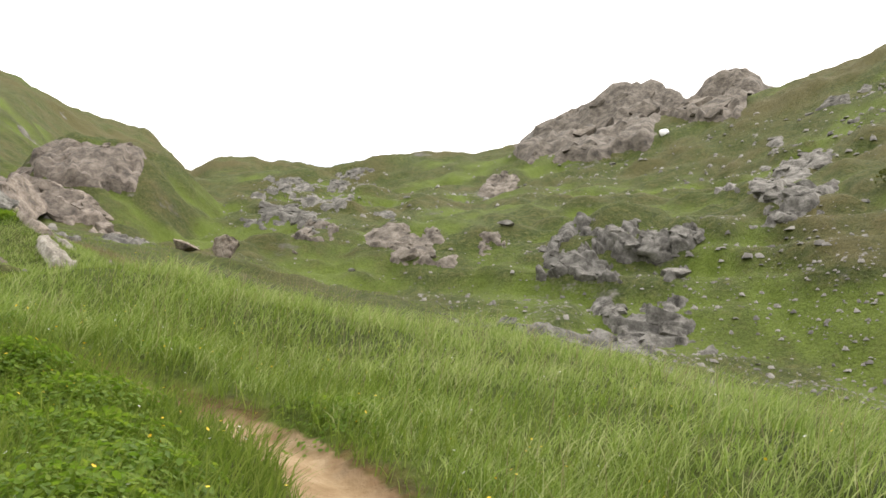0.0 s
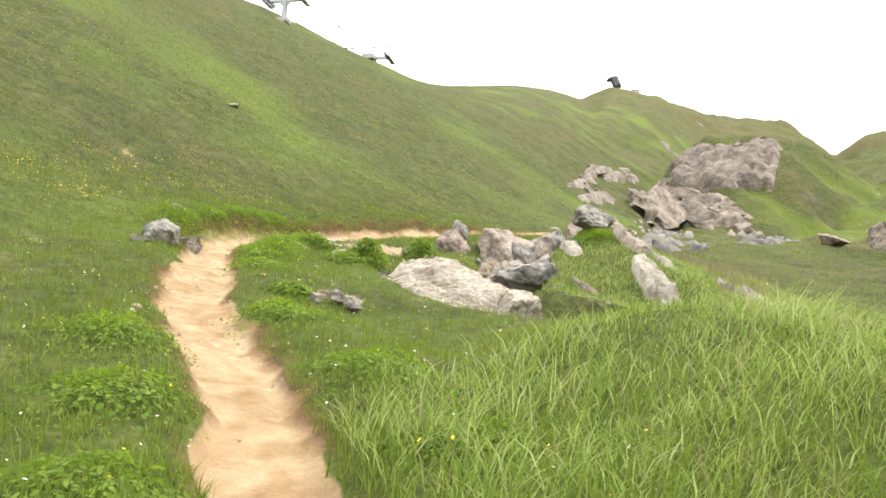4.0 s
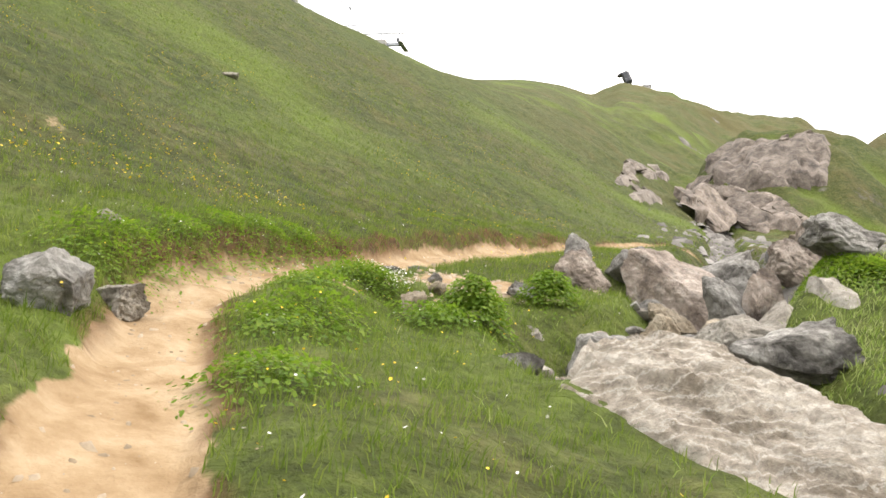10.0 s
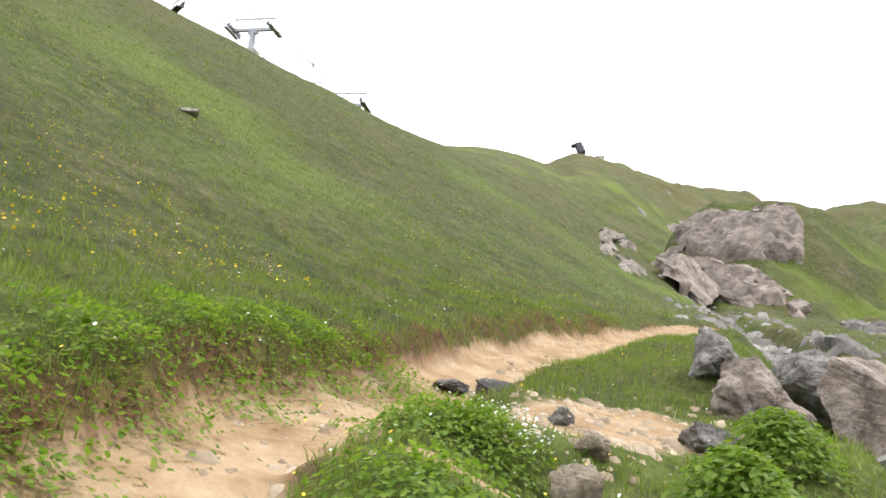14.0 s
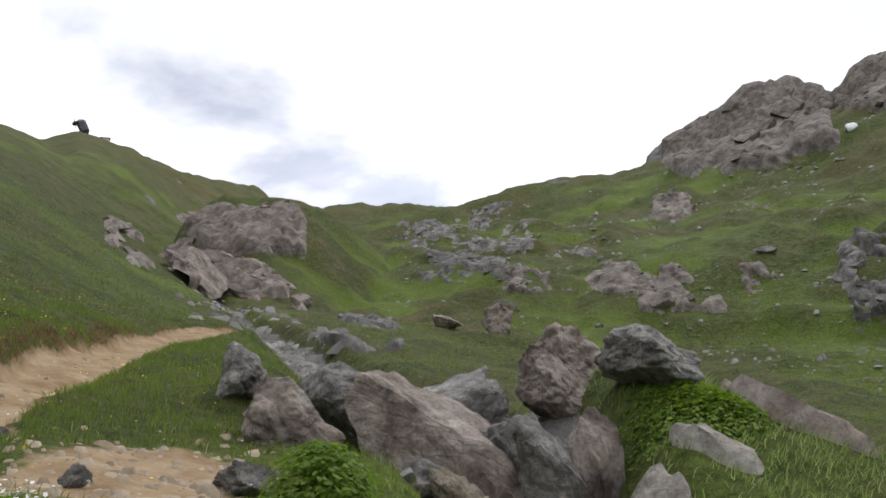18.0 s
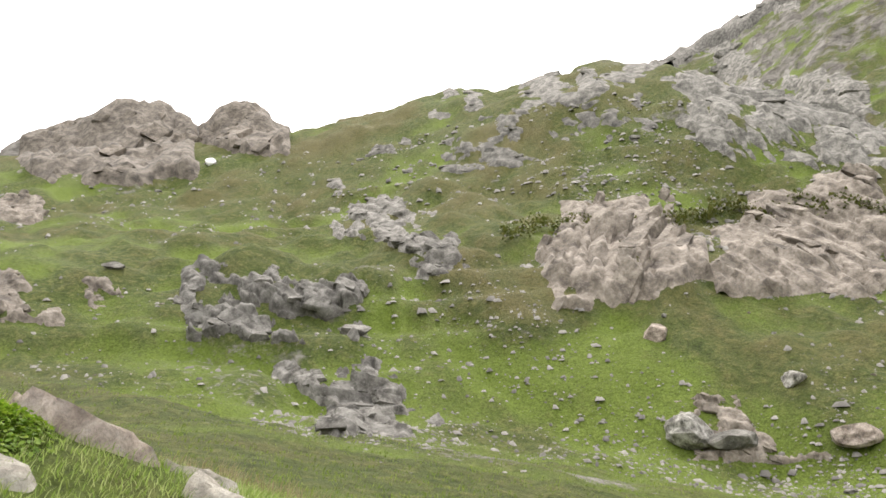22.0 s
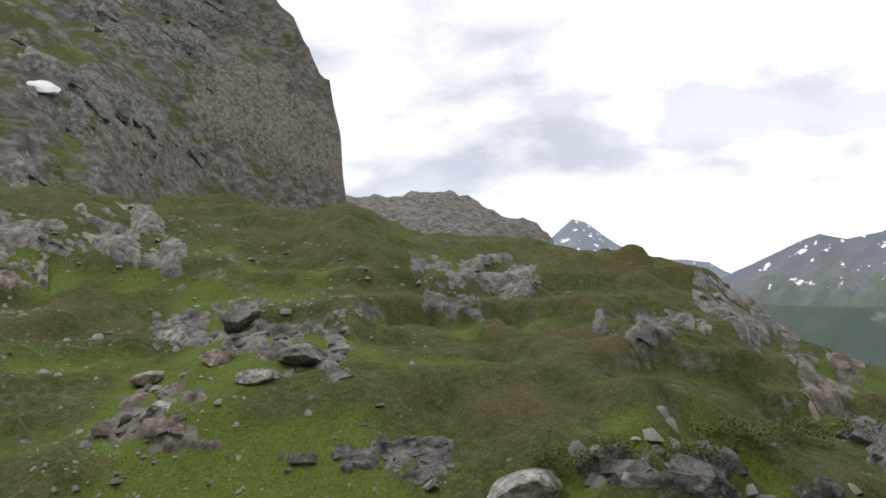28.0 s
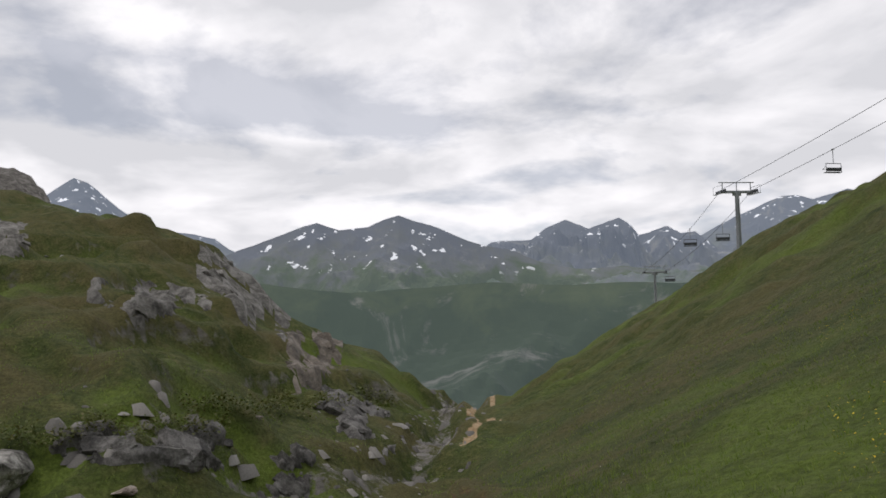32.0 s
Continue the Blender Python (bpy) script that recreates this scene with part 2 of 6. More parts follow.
def base_height(x, y):
    """The land without the fine relief, and how rocky each ridge makes it."""
    r, az = polar(x, y)
    az = np.where(az > 165, az - 360, az)
    z = floor_height(x, y)
    rc, rf = shoulder_crest(az), shoulder_foot(az)
    a, e = zip(*sorted(SHOULDER))
    zc = EYE_Z + rc * np.tan(np.radians(np.interp(az, a, e)))
    zf = floor_height(SX - rf * np.sin(np.radians(az)), SY + rf * np.cos(np.radians(az)))
    k = (r - rf) / (rc - rf)
    face = np.where(k < 0, zf - 0.35 * (rf - r), zf + (zc - zf) * k) + np.maximum(zc - zf, 0) * 0.05 * np.sin(np.clip(k, 0, 1) * 9.4)
    face = np.where(k > 1, zc - 0.35 * (r - rc), face)
    inside = step(32.5, 21.9, az) * step(-145, -139.2, az)
    z = z + (smax(z, face, 2.0) - z) * inside
    grass = z
    z = smax(z, layer(r, az, HEAD_HUMP, 330, 0.6, 0.3), 2)
    z = smax(z, layer(r, az + 0.7, KNOLL, 320, 0.42, 0.35), 2)
    knob = layer(r, az, CAVE_KNOLL, 96, 0.62, 0.12)
    z = np.where(r < 150, smax(z, knob, 1.2), z)
    crag = layer(r, az, CRAG, 235, 1.1, 0.5)
    z = smax(z, crag, 2)
    mount = layer(r, az, MOUNTAIN, 300, 0.86 + 1.3 * step(-77.9, -94.9, az), 0.45)
    z = smax(z, mount, 3)
    grey = layer(r, az, GREY_RIDGE, 520, 0.5, 0.4)
    z = smax(z, grey, 3)
    rock = np.where(mount > grass + 1.5, 0.8, 0) + np.where(crag > grass + 1.5, 0.85, 0) + np.where(grey > grass + 2, 0.8, 0) + np.where((knob > grass + 0.5) & (r < 97), 0.35, 0)
    # beyond the lip the land falls away to the deep valley
    drop = step(-108.4, -118, az) * splus(r - 150, 12) * 0.45
    z = np.where(az < -108.4, z - drop, z)
    return np.maximum(z, -420), np.clip(rock, 0, 1), r, az


def trail_half(x):
    return 0.19 + 0.13 * step(-4, -9, x) + 0.07 * step(-15.2, -17.0, x)


def trail_shape(x, y, z):
    d, side, along = near_line(x, y, TRAIL)
    wob = 0.09 * vnoise(x * 1.7, y * 1.7, 5) + 0.05 * vnoise(x * 5, y * 5, 6)
    half = trail_half(x) + wob
    return d, side, along, half


def height(x, y):
    z, rock, r, az = base_height(x, y)
    near = r < 60
    far = step(25, 70, r)
    # swells, hummocks and ledges
    rough = far * step(1200, 300, r) * (1 - 0.8 * step(27.2, 43.6, az))
    z = z + rough * (fbm(x, y, 30, 3, 11) * 1.6 + (np.abs(fbm(x, y, 11, 3, 21)) - 0.3) * 1.5 + (np.abs(fbm(x, y, 4.2, 3, 25)) - 0.3) * 0.55)
    hump = step(20, 4.8, az) * step(-141.1, -135.4, az) * step(20, 34, r) * step(0.97, 0.75, r / shoulder_crest(az))
    lump = 1 - np.abs(vnoise(x / 9 + 0.4 * fbm(x, y, 14, 2, 33), y / 9, 35))
    z = z + hump * (0.6 + 0.6 * step(-76.9, -100.7, az)) * (step(0.35, 0.8, lump) - 0.55 + 0.5 * np.abs(fbm(x, y, 5.5, 3, 37)))
    lay = fbm(x, y, 40, 3, 27) * 2.0
    ledge = np.where((az < 16.2) & (az > -139.2), 1, 0) * rough
    z = z + ledge * 0.42 * np.sin((z + lay) * 2.1) * step(0.0, 0.5, fbm(x, y, 20, 2, 29))
    z = z + 0.10 * fbm(x, y, 3.2, 3, 31) * step(0.2, 4, r + 2) + 0.05 * fbm(x, y, 0.9, 3, 41) * (r < 80)
    z = z + rock * step(60, 120, r) * (ridged(x, y, 34, 4, 51) * 3.5 + ridged(x, y, 9, 3, 57) * 1.3)
    tall = rock * step(180, 230, r) * step(-43.2, -50.9, az)
    z = z + tall * 1.1 * np.sin((z + fbm(x, y, 60, 3, 59) * 9) * 0.42)
    # the mound beside the stream
    for mx, my, wx, wy, up in ((-10.6, 19.4, 2.0, 2.2, 0.55), (-8.0, 17.2, 2.2, 1.6, 0.15), (-13.5, 20.9, 1.3, 1.2, 0.95), (-12.6, 19.5, 1.0, 0.8, 0.6), (-17.1, 19.4, 0.7, 0.6, 0.25), (-11.8, 18.6, 1.0, 0.7, 0.25), (-9.4, 16.6, 1.6, 1.0, -0.35), (-14.2, 18.9, 0.9, 1.5, 0.4), (-13.0, 16.7, 1.2, 1.2, 0.3), (-12.9, 19.3, 1.2, 1.0, 0.12), (-14.0, 20.1, 0.7, 0.6, 0.2), (-13.1, 17.9, 0.9, 0.8, 0.3), (-15.3, 14.2, 0.55, 0.5, -0.3), (-9.7, 13.6, 0.9, 0.7, -0.3), (-9.82, 10.86, 0.32, 0.32, 0.08)):
        z = z + up * np.exp(-(((x - mx) / wx) ** 2 + ((y - my) / wy) ** 2))
    # stream bed
    db, sb, ab = near_line(x, y, BROOK)
    bw = 0.9 + 0.35 * vnoise(ab * 0.4, ab * 0.0, 61)
    z = z - ((0.75 - 0.5 * step(-6, -2, x) * (y > 2)) * (1 - step(bw * 0.6, bw * 1.7, db))) * np.where(r < 300, 1, 0)
    # trail: a flat tread cut into the slope
    d, side, along, half = trail_shape(x, y, z)
    # a grassy crest between the trail and the stream
    z = z + np.where((side < 0) & (y > 0), 0.5 * step(1.0, 4.0, d) * step(8.5, 5.5, d) * step(-8.0, -5.5, x) * step(11, 7, x), 0)
    tread = 1 - step(half * 0.85, half + 0.16, d)
    z = z + 0.10 * step(half, half + 0.5, d) * (1 - step(half + 0.5, half + 2.0, d))
    bank = step(-14.0, -16.2, x) * step(27, 24, y) * (y > 8) * (side > 0)
    z = z + bank * (0.16 + 0.08 * fbm(x, y, 0.8, 3, 73)) * step(half + 0.10, half + 0.24 + 0.10 * vnoise(x * 3, y * 3, 74), d) * (1 - step(half + 0.6, half + 4.0, d))
    return z - 0.10 * tread + 0.03 * tread * fbm(x, y, 0.5, 3, 71), rock, r, az, d, half, db, bw, bank, side, along

# ---- materials ----


def material(name):
    m = bpy.data.materials.new(name)
    m.use_nodes = True
    tr = m.node_tree
    p = tr.nodes["Principled BSDF"]
    return m, tr, p, tr.links.new


def ramp(tr, *stops):
    r = tr.nodes.new("ShaderNodeValToRGB")
    e = r.color_ramp.elements
    while len(e) < len(stops):
        e.new(0.5)
    for el, (pos, col) in zip(e, stops):
        el.position = pos
        el.color = (*col, 1) if len(col) == 3 else col
    return r


def mixc(tr, fac, a, b):
    n = tr.nodes.new("ShaderNodeMix")
    n.data_type = "RGBA"
    for sock, v in ((0, fac), (6, a), (7, b)):
        if isinstance(v, (int, float)):
            n.inputs[sock].default_value = v
        elif isinstance(v, tuple):
            n.inputs[sock].default_value = (*v, 1)
        else:
            tr.links.new(v, n.inputs[sock])
    return n.outputs[2]


def noise_at(tr, vec, scale, detail=5.0, rough=0.55, distort=0.0):
    n = nd(tr, "ShaderNodeTexNoise", Scale=scale, Detail=detail, Roughness=rough, Distortion=distort)
    tr.links.new(vec, n.inputs["Vector"])
    return n.outputs[0]


def ground_material():
    m, tr, p, L = material("alpine_ground")
    pos = tr.nodes.new("ShaderNodeNewGeometry").outputs["Position"]
    att = tr.nodes.new("ShaderNodeAttribute")
    att.attribute_name = "cover"
    sep = tr.nodes.new("ShaderNodeSeparateColor")
    L(att.outputs["Color"], sep.inputs[0])
    soil_f, rock_f, scree_f = sep.outputs[0], sep.outputs[1], sep.outputs[2]
    n_big = noise_at(tr, pos, 0.035, 4)
    n_mid = noise_at(tr, pos, 0.45, 8, 0.74)
    n_fine = noise_at(tr, pos, 7.0, 6, 0.7)
    n_tuft = noise_at(tr, pos, 1.8, 7, 0.7, 0.6)
    g1 = ramp(tr, (0.32, (0.026, 0.040, 0.009)), (0.5, (0.060, 0.082, 0.018)), (0.66, (0.118, 0.126, 0.040)))
    L(n_tuft, g1.inputs[0])
    g2 = ramp(tr, (0.34, (0.030, 0.046, 0.010)), (0.52, (0.078, 0.084, 0.027)), (0.68, (0.125, 0.105, 0.048)))
    L(n_mid, g2.inputs[0])
    fac = ramp(tr, (0.38, (0, 0, 0)), (0.62, (1, 1, 1)))
    L(n_big, fac.inputs[0])
    half = tr.nodes.new("ShaderNodeMath")
    half.operation = "MULTIPLY"
    L(fac.outputs[0], half.inputs[0])
    half.inputs[1].default_value = 0.75
    grass = mixc(tr, half.outputs[0], g1.outputs[0], g2.outputs[0])
    dryness_and_shade = tr.nodes.new("ShaderNodeAttribute")
    dryness_and_shade.attribute_name = "dryness_and_shade"
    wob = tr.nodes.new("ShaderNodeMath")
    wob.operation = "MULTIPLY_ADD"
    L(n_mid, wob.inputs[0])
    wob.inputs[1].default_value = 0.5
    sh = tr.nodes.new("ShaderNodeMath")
    L(dryness_and_shade.outputs["Fac"], sh.inputs[0])
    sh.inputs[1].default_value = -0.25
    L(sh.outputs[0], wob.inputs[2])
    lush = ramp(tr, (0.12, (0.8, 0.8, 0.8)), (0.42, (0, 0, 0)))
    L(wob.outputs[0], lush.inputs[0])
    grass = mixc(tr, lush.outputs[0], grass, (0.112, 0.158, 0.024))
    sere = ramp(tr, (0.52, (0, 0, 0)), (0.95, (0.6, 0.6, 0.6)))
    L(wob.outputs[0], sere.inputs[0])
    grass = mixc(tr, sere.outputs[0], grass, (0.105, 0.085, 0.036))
    dark = ramp(tr, (0.34, (0.45, 0.45, 0.45)), (0.62, (1.3, 1.3, 1.3)))
    L(n_fine, dark.inputs[0])
    mul = tr.nodes.new("ShaderNodeMix")
    mul.data_type, mul.blend_type = "RGBA", "MULTIPLY"
    mul.inputs[0].default_value = 0.8
    L(grass, mul.inputs[6])
    L(dark.outputs[0], mul.inputs[7])
    grass = mul.outputs[2]
    soil = ramp(tr, (0.28, (0.185, 0.115, 0.055)), (0.5, (0.30, 0.215, 0.125)), (0.72, (0.41, 0.32, 0.21)))
    L(noise_at(tr, pos, 2.6, 8, 0.65), soil.inputs[0])
    rk = ramp(tr, (0.30, (0.038, 0.035, 0.031)), (0.46, (0.112, 0.104, 0.094)), (0.64, (0.235, 0.223, 0.206)))
    lay = tr.nodes.new("ShaderNodeMapping")
    lay.inputs["Scale"].default_value = (1, 1, 1.7)
    L(pos, lay.inputs[0])
    L(noise_at(tr, lay.outputs[0], 0.26, 9, 0.70, 0.5), rk.inputs[0])
    sc = ramp(tr, (0.3, (0.07, 0.066, 0.06)), (0.5, (0.17, 0.16, 0.148)), (0.7, (0.29, 0.28, 0.262)))
    L(noise_at(tr, pos, 1.3, 8, 0.75), sc.inputs[0])

    def edge(f, n, lo=-0.22, hi=0.22, gain=1.3):
        """The cover's weight broken up by a noise, so that its edge is ragged."""
        a = tr.nodes.new("ShaderNodeMath")
        a.operation = "MULTIPLY_ADD"
        L(n, a.inputs[0])
        a.inputs[1].default_value = gain
        a.inputs[2].default_value = -0.5 * gain
        b = tr.nodes.new("ShaderNodeMath")
        L(f, b.inputs[0])
        L(a.outputs[0], b.inputs[1])
        c = tr.nodes.new("ShaderNodeMapRange")
        c.inputs[1].default_value, c.inputs[2].default_value = 0.5 + lo * 0.4, 0.5 + hi * 0.4
        L(b.outputs[0], c.inputs[0])
        return c.outputs[0]

    col = mixc(tr, edge(scree_f, noise_at(tr, pos, 0.9, 8, 0.8), gain=1.6), grass, sc.outputs[0])
    rock_mask = edge(rock_f, noise_at(tr, lay.outputs[0], 0.10, 9, 0.74), gain=1.9)
    col = mixc(tr, rock_mask, col, rk.outputs[0])
    col = mixc(tr, edge(soil_f, noise_at(tr, pos, 6, 4), gain=0.7), col, soil.outputs[0])
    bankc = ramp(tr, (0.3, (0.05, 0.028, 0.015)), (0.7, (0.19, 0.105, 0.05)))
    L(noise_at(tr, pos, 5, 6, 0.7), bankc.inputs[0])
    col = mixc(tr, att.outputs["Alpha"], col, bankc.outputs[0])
    L(col, p.inputs["Base Color"])
    p.inputs["Roughness"].default_value = 0.92
    p.inputs["Specular IOR Level"].default_value = 0.2
    b1 = nd(tr, "ShaderNodeBump", Strength=0.9, Distance=0.35)
    L(n_tuft, b1.inputs["Height"])
    turf = tr.nodes.new("ShaderNodeMath")
    turf.operation = "MULTIPLY_ADD"
    L(soil_f, turf.inputs[0])
    turf.inputs[1].default_value, turf.inputs[2].default_value = -0.85, 0.9
    L(turf.outputs[0], b1.inputs["Strength"])
    b2 = nd(tr, "ShaderNodeBump", Strength=0.6, Distance=0.05)
    L(noise_at(tr, pos, 16, 5, 0.7), b2.inputs["Height"])
    L(b1.outputs[0], b2.inputs["Normal"])
    L(b2.outputs[0], p.inputs["Normal"])
    return m


GROUND = ground_material()


LAND = {}


def at_az(az, r):
    return SX - r * math.sin(radians(az)), SY + r * math.cos(radians(az))


def build_ground():
    """One sheet of land in rings round the standing place, fine near the trail and wider towards the horizon."""
    rings = [0.002 + 0.12 * i for i in range(190)]
    while rings[-1] < 1500:
        rings.append(rings[-1] + max(0.12, rings[-1] * (0.011 if 45 < rings[-1] < 340 else 0.019)))
    na = 1060
    rr = np.array(rings)
    th = np.linspace(0, 2 * np.pi, na, endpoint=False)
    X = (SX - rr[:, None] * np.sin(th)[None, :]).ravel()
    Y = (SY + rr[:, None] * np.cos(th)[None, :]).ravel()
    Z, rock, r, az, d, half, db, bw, bank, side, along = height(X, Y)
    nr = len(rr)
    co = np.stack([X, Y, Z], 1)
    i, j = np.meshgrid(np.arange(nr - 1), np.arange(na), indexing="ij")
    j2 = (j + 1) % na
    quads = np.stack([i * na + j, i * na + j2, (i + 1) * na + j2, (i + 1) * na + j], -1).reshape(-1, 4)
    me = bpy.data.meshes.new("ground")
    me.vertices.add(len(co))
    me.vertices.foreach_set("co", co.ravel().astype(np.float32))
    me.loops.add(quads.size)
    me.loops.foreach_set("vertex_index", quads.ravel().astype(np.int32))
    me.polygons.add(len(quads))
    me.polygons.foreach_set("loop_start", (np.arange(len(quads)) * 4).astype(np.int32))
    me.polygons.foreach_set("use_smooth", np.ones(len(quads), bool))
    me.update()
    # cover: bare soil, rock and scree
    zg = Z.reshape(nr, na)
    dr = np.gradient(zg, rr, axis=0)
    dt = (np.roll(zg, -1, 1) - np.roll(zg, 1, 1)) / (2 * 2 * np.pi / na) / rr[:, None]
    slope = np.hypot(dr, dt).ravel()
    soil = 1 - step(half * 0.95, half + 0.22, d)
    soil = np.maximum(soil, 0.8 * bank * step(0.5, 0.9, slope) * (1 - step(half + 0.10, half + 0.2, d)))
    soil = soil * np.where(Y < -4, step(45, 46.5, r), 1)
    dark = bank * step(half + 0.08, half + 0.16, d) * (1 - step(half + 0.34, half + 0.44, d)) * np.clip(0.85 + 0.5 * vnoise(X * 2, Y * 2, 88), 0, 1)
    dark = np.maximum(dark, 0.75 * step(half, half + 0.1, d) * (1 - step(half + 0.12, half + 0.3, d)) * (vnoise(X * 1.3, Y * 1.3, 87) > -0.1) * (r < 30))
    patch = fbm(X, Y, 13, 4, 81)
    right = (az < 23.8) & (az > -139.2)
    soil = np.maximum(soil, 0.95 * np.exp(-(((X + 16.35) / 0.7) ** 2 + ((Y - 16.15) / 1.1) ** 2) ** 2))
    soil = np.maximum(soil, 0.9 * np.exp(-(((X + 15.35) / 0.4) ** 2 + ((Y - 13.5) / 0.22) ** 2) ** 2))
    soil = np.maximum(soil, 0.95 * np.exp(-(((X + 18.0) / 0.5) ** 2 + ((Y - 16.3) / 0.55) ** 2) ** 2))
    soil = np.maximum(soil, 0.5 * np.exp(-(((X + 21.27) / 0.35) ** 2 + ((Y - 11.98) / 0.2) ** 2) ** 2))
    rk = np.maximum(rock * np.where((az < -91.2) & (r > 330), 1.1, np.where((az > -27.8) & (az < 0), 0.98, 0.40 + 0.34 * fbm(X, Y, 40, 3, 83))), np.where(r < 140, 0.36, 0.6) * step(0.85, 1.35, slope) * (r > 25))
    rk = np.maximum(rk, np.where(right & (r > 40), 0.34 * step(0.1, 0.9, patch), 0))
    rk = np.maximum(rk, 0.40 * step(60, 90, r) * step(-43.2, -54.8, az) * step(-96.8, -91.2, az) * step(100, 125, r))
    ex, ey = at_az(-82.2, 36)
    soil = np.maximum(soil, 0.42 * np.exp(-(((X - ex) / 5) ** 2 + ((Y - ey) / 3.5) ** 2)))
    ex, ey = at_az(-76, 46)
    soil = np.maximum(soil, 0.36 * np.exp(-(((X - ex) / 9) ** 2 + ((Y - ey) / 5) ** 2)))
    sc = np.where((r < 300) & ((X < -6.5) | (Y < 0)), 1 - step(bw * 0.7, bw * 1.25, db), 0) * np.where(Y < 0, 0.5, 0.9)
    sc = np.maximum(sc, np.where(right, 0.22 * step(42, 55, r) * step(110, 80, r) * step(-0.2, 0.5, fbm(X, Y, 18, 3, 91)) * step(-14.4, -33.5, az) * step(-95.9, -76.9, az), 0))
    sc = np.maximum(sc, 0.38 * step(40, 48, r) * step(80, 66, r) * np.exp(-((az + 17) / 9) ** 2) * step(-0.5, 0.3, fbm(X, Y, 12, 3, 93)))
    sc = np.maximum(sc, 0.6 * np.exp(-(((X - 6) / 7) ** 2 + ((Y - 35) / 3) ** 2)))
    att = me.color_attributes.new("cover", "FLOAT_COLOR", "POINT")
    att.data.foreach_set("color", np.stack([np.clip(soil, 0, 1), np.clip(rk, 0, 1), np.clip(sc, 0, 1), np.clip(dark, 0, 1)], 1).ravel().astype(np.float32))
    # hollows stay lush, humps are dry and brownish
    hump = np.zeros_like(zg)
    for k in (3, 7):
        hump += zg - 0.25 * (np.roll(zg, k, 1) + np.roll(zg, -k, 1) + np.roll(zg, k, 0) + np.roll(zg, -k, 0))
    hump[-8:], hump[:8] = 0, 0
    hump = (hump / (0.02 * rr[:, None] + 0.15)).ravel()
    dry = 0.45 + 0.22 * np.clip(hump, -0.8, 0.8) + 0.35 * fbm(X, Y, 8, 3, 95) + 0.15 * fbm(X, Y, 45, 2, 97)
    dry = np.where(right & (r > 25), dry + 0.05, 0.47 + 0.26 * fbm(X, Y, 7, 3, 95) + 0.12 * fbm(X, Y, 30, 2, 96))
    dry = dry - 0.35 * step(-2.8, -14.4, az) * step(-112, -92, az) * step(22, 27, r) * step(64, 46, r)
    # the far knoll is browned and darkened as if under a cloud's shadow
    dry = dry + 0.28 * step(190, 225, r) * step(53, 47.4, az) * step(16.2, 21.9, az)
    pl = me.attributes.new("dryness_and_shade", "FLOAT", "POINT")
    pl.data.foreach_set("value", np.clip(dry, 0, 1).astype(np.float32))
    me.materials.append(GROUND)
    LAND.update(z=zg, r=rr, n=na)
    return tagged(new("ground", me), "rough green alpine meadow with a sandy trodden trail and rocky slopes", "ground", kind="structure")


GROUND_OB = build_ground()


def far_material(name, haze_glow, bare, snow, low, high):
    """Distant land: green below, rock above, snow left in hollows, scree and worn ground, with haze painted on as a
    bluish glow.
    """
    m, tr, p, L = material(name)
    pos = tr.nodes.new("ShaderNodeNewGeometry").outputs["Position"]
    sepz = tr.nodes.new("ShaderNodeSeparateXYZ")
    L(pos, sepz.inputs[0])
    hgt = tr.nodes.new("ShaderNodeMapRange")
    hgt.inputs[1].default_value, hgt.inputs[2].default_value = low, high
    L(sepz.outputs[2], hgt.inputs[0])
    a = tr.nodes.new("ShaderNodeMath")
    a.operation = "MULTIPLY_ADD"
    L(noise_at(tr, pos, 0.008, 9, 0.7, 0.4), a.inputs[0])
    a.inputs[1].default_value, a.inputs[2].default_value = 1.7, -0.85 + bare
    b = tr.nodes.new("ShaderNodeMath")
    L(hgt.outputs[0], b.inputs[0])
    L(a.outputs[0], b.inputs[1])
    col = ramp(tr, (0.0, (0.028, 0.048, 0.018)), (0.4, (0.058, 0.080, 0.030)), (0.62, (0.100, 0.105, 0.098)), (0.95, (0.088, 0.096, 0.112)))
    L(b.outputs[0], col.inputs[0])
    worn = ramp(tr, (0.57, (0, 0, 0)), (0.66, (0.7, 0.7, 0.7)))
    L(noise_at(tr, pos, 0.0042, 8, 0.72, 1.2), worn.inputs[0])
    land = mixc(tr, worn.outputs[0], col.outputs[0], (0.20, 0.195, 0.178))
    if snow:
        sn = ramp(tr, (0.625, (0, 0, 0)), (0.64, (1, 1, 1)))
        L(noise_at(tr, pos, 0.026, 5, 0.55), sn.inputs[0])
        hs = ramp(tr, (0.40, (0, 0, 0)), (0.58, (1, 1, 1)))
        L(hgt.outputs[0], hs.inputs[0])
        lim = tr.nodes.new("ShaderNodeMath")
        lim.operation = "MULTIPLY"
        L(sn.outputs[0], lim.inputs[0])
        L(hs.outputs[0], lim.inputs[1])
        land = mixc(tr, lim.outputs[0], land, (0.8, 0.82, 0.85))
    L(land, p.inputs["Base Color"])
    p.inputs["Roughness"].default_value = 0.95
    # a bluish emission stands in for the haze of the air
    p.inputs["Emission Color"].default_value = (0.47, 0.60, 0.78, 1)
    p.inputs["Emission Strength"].default_value = haze_glow
    return m


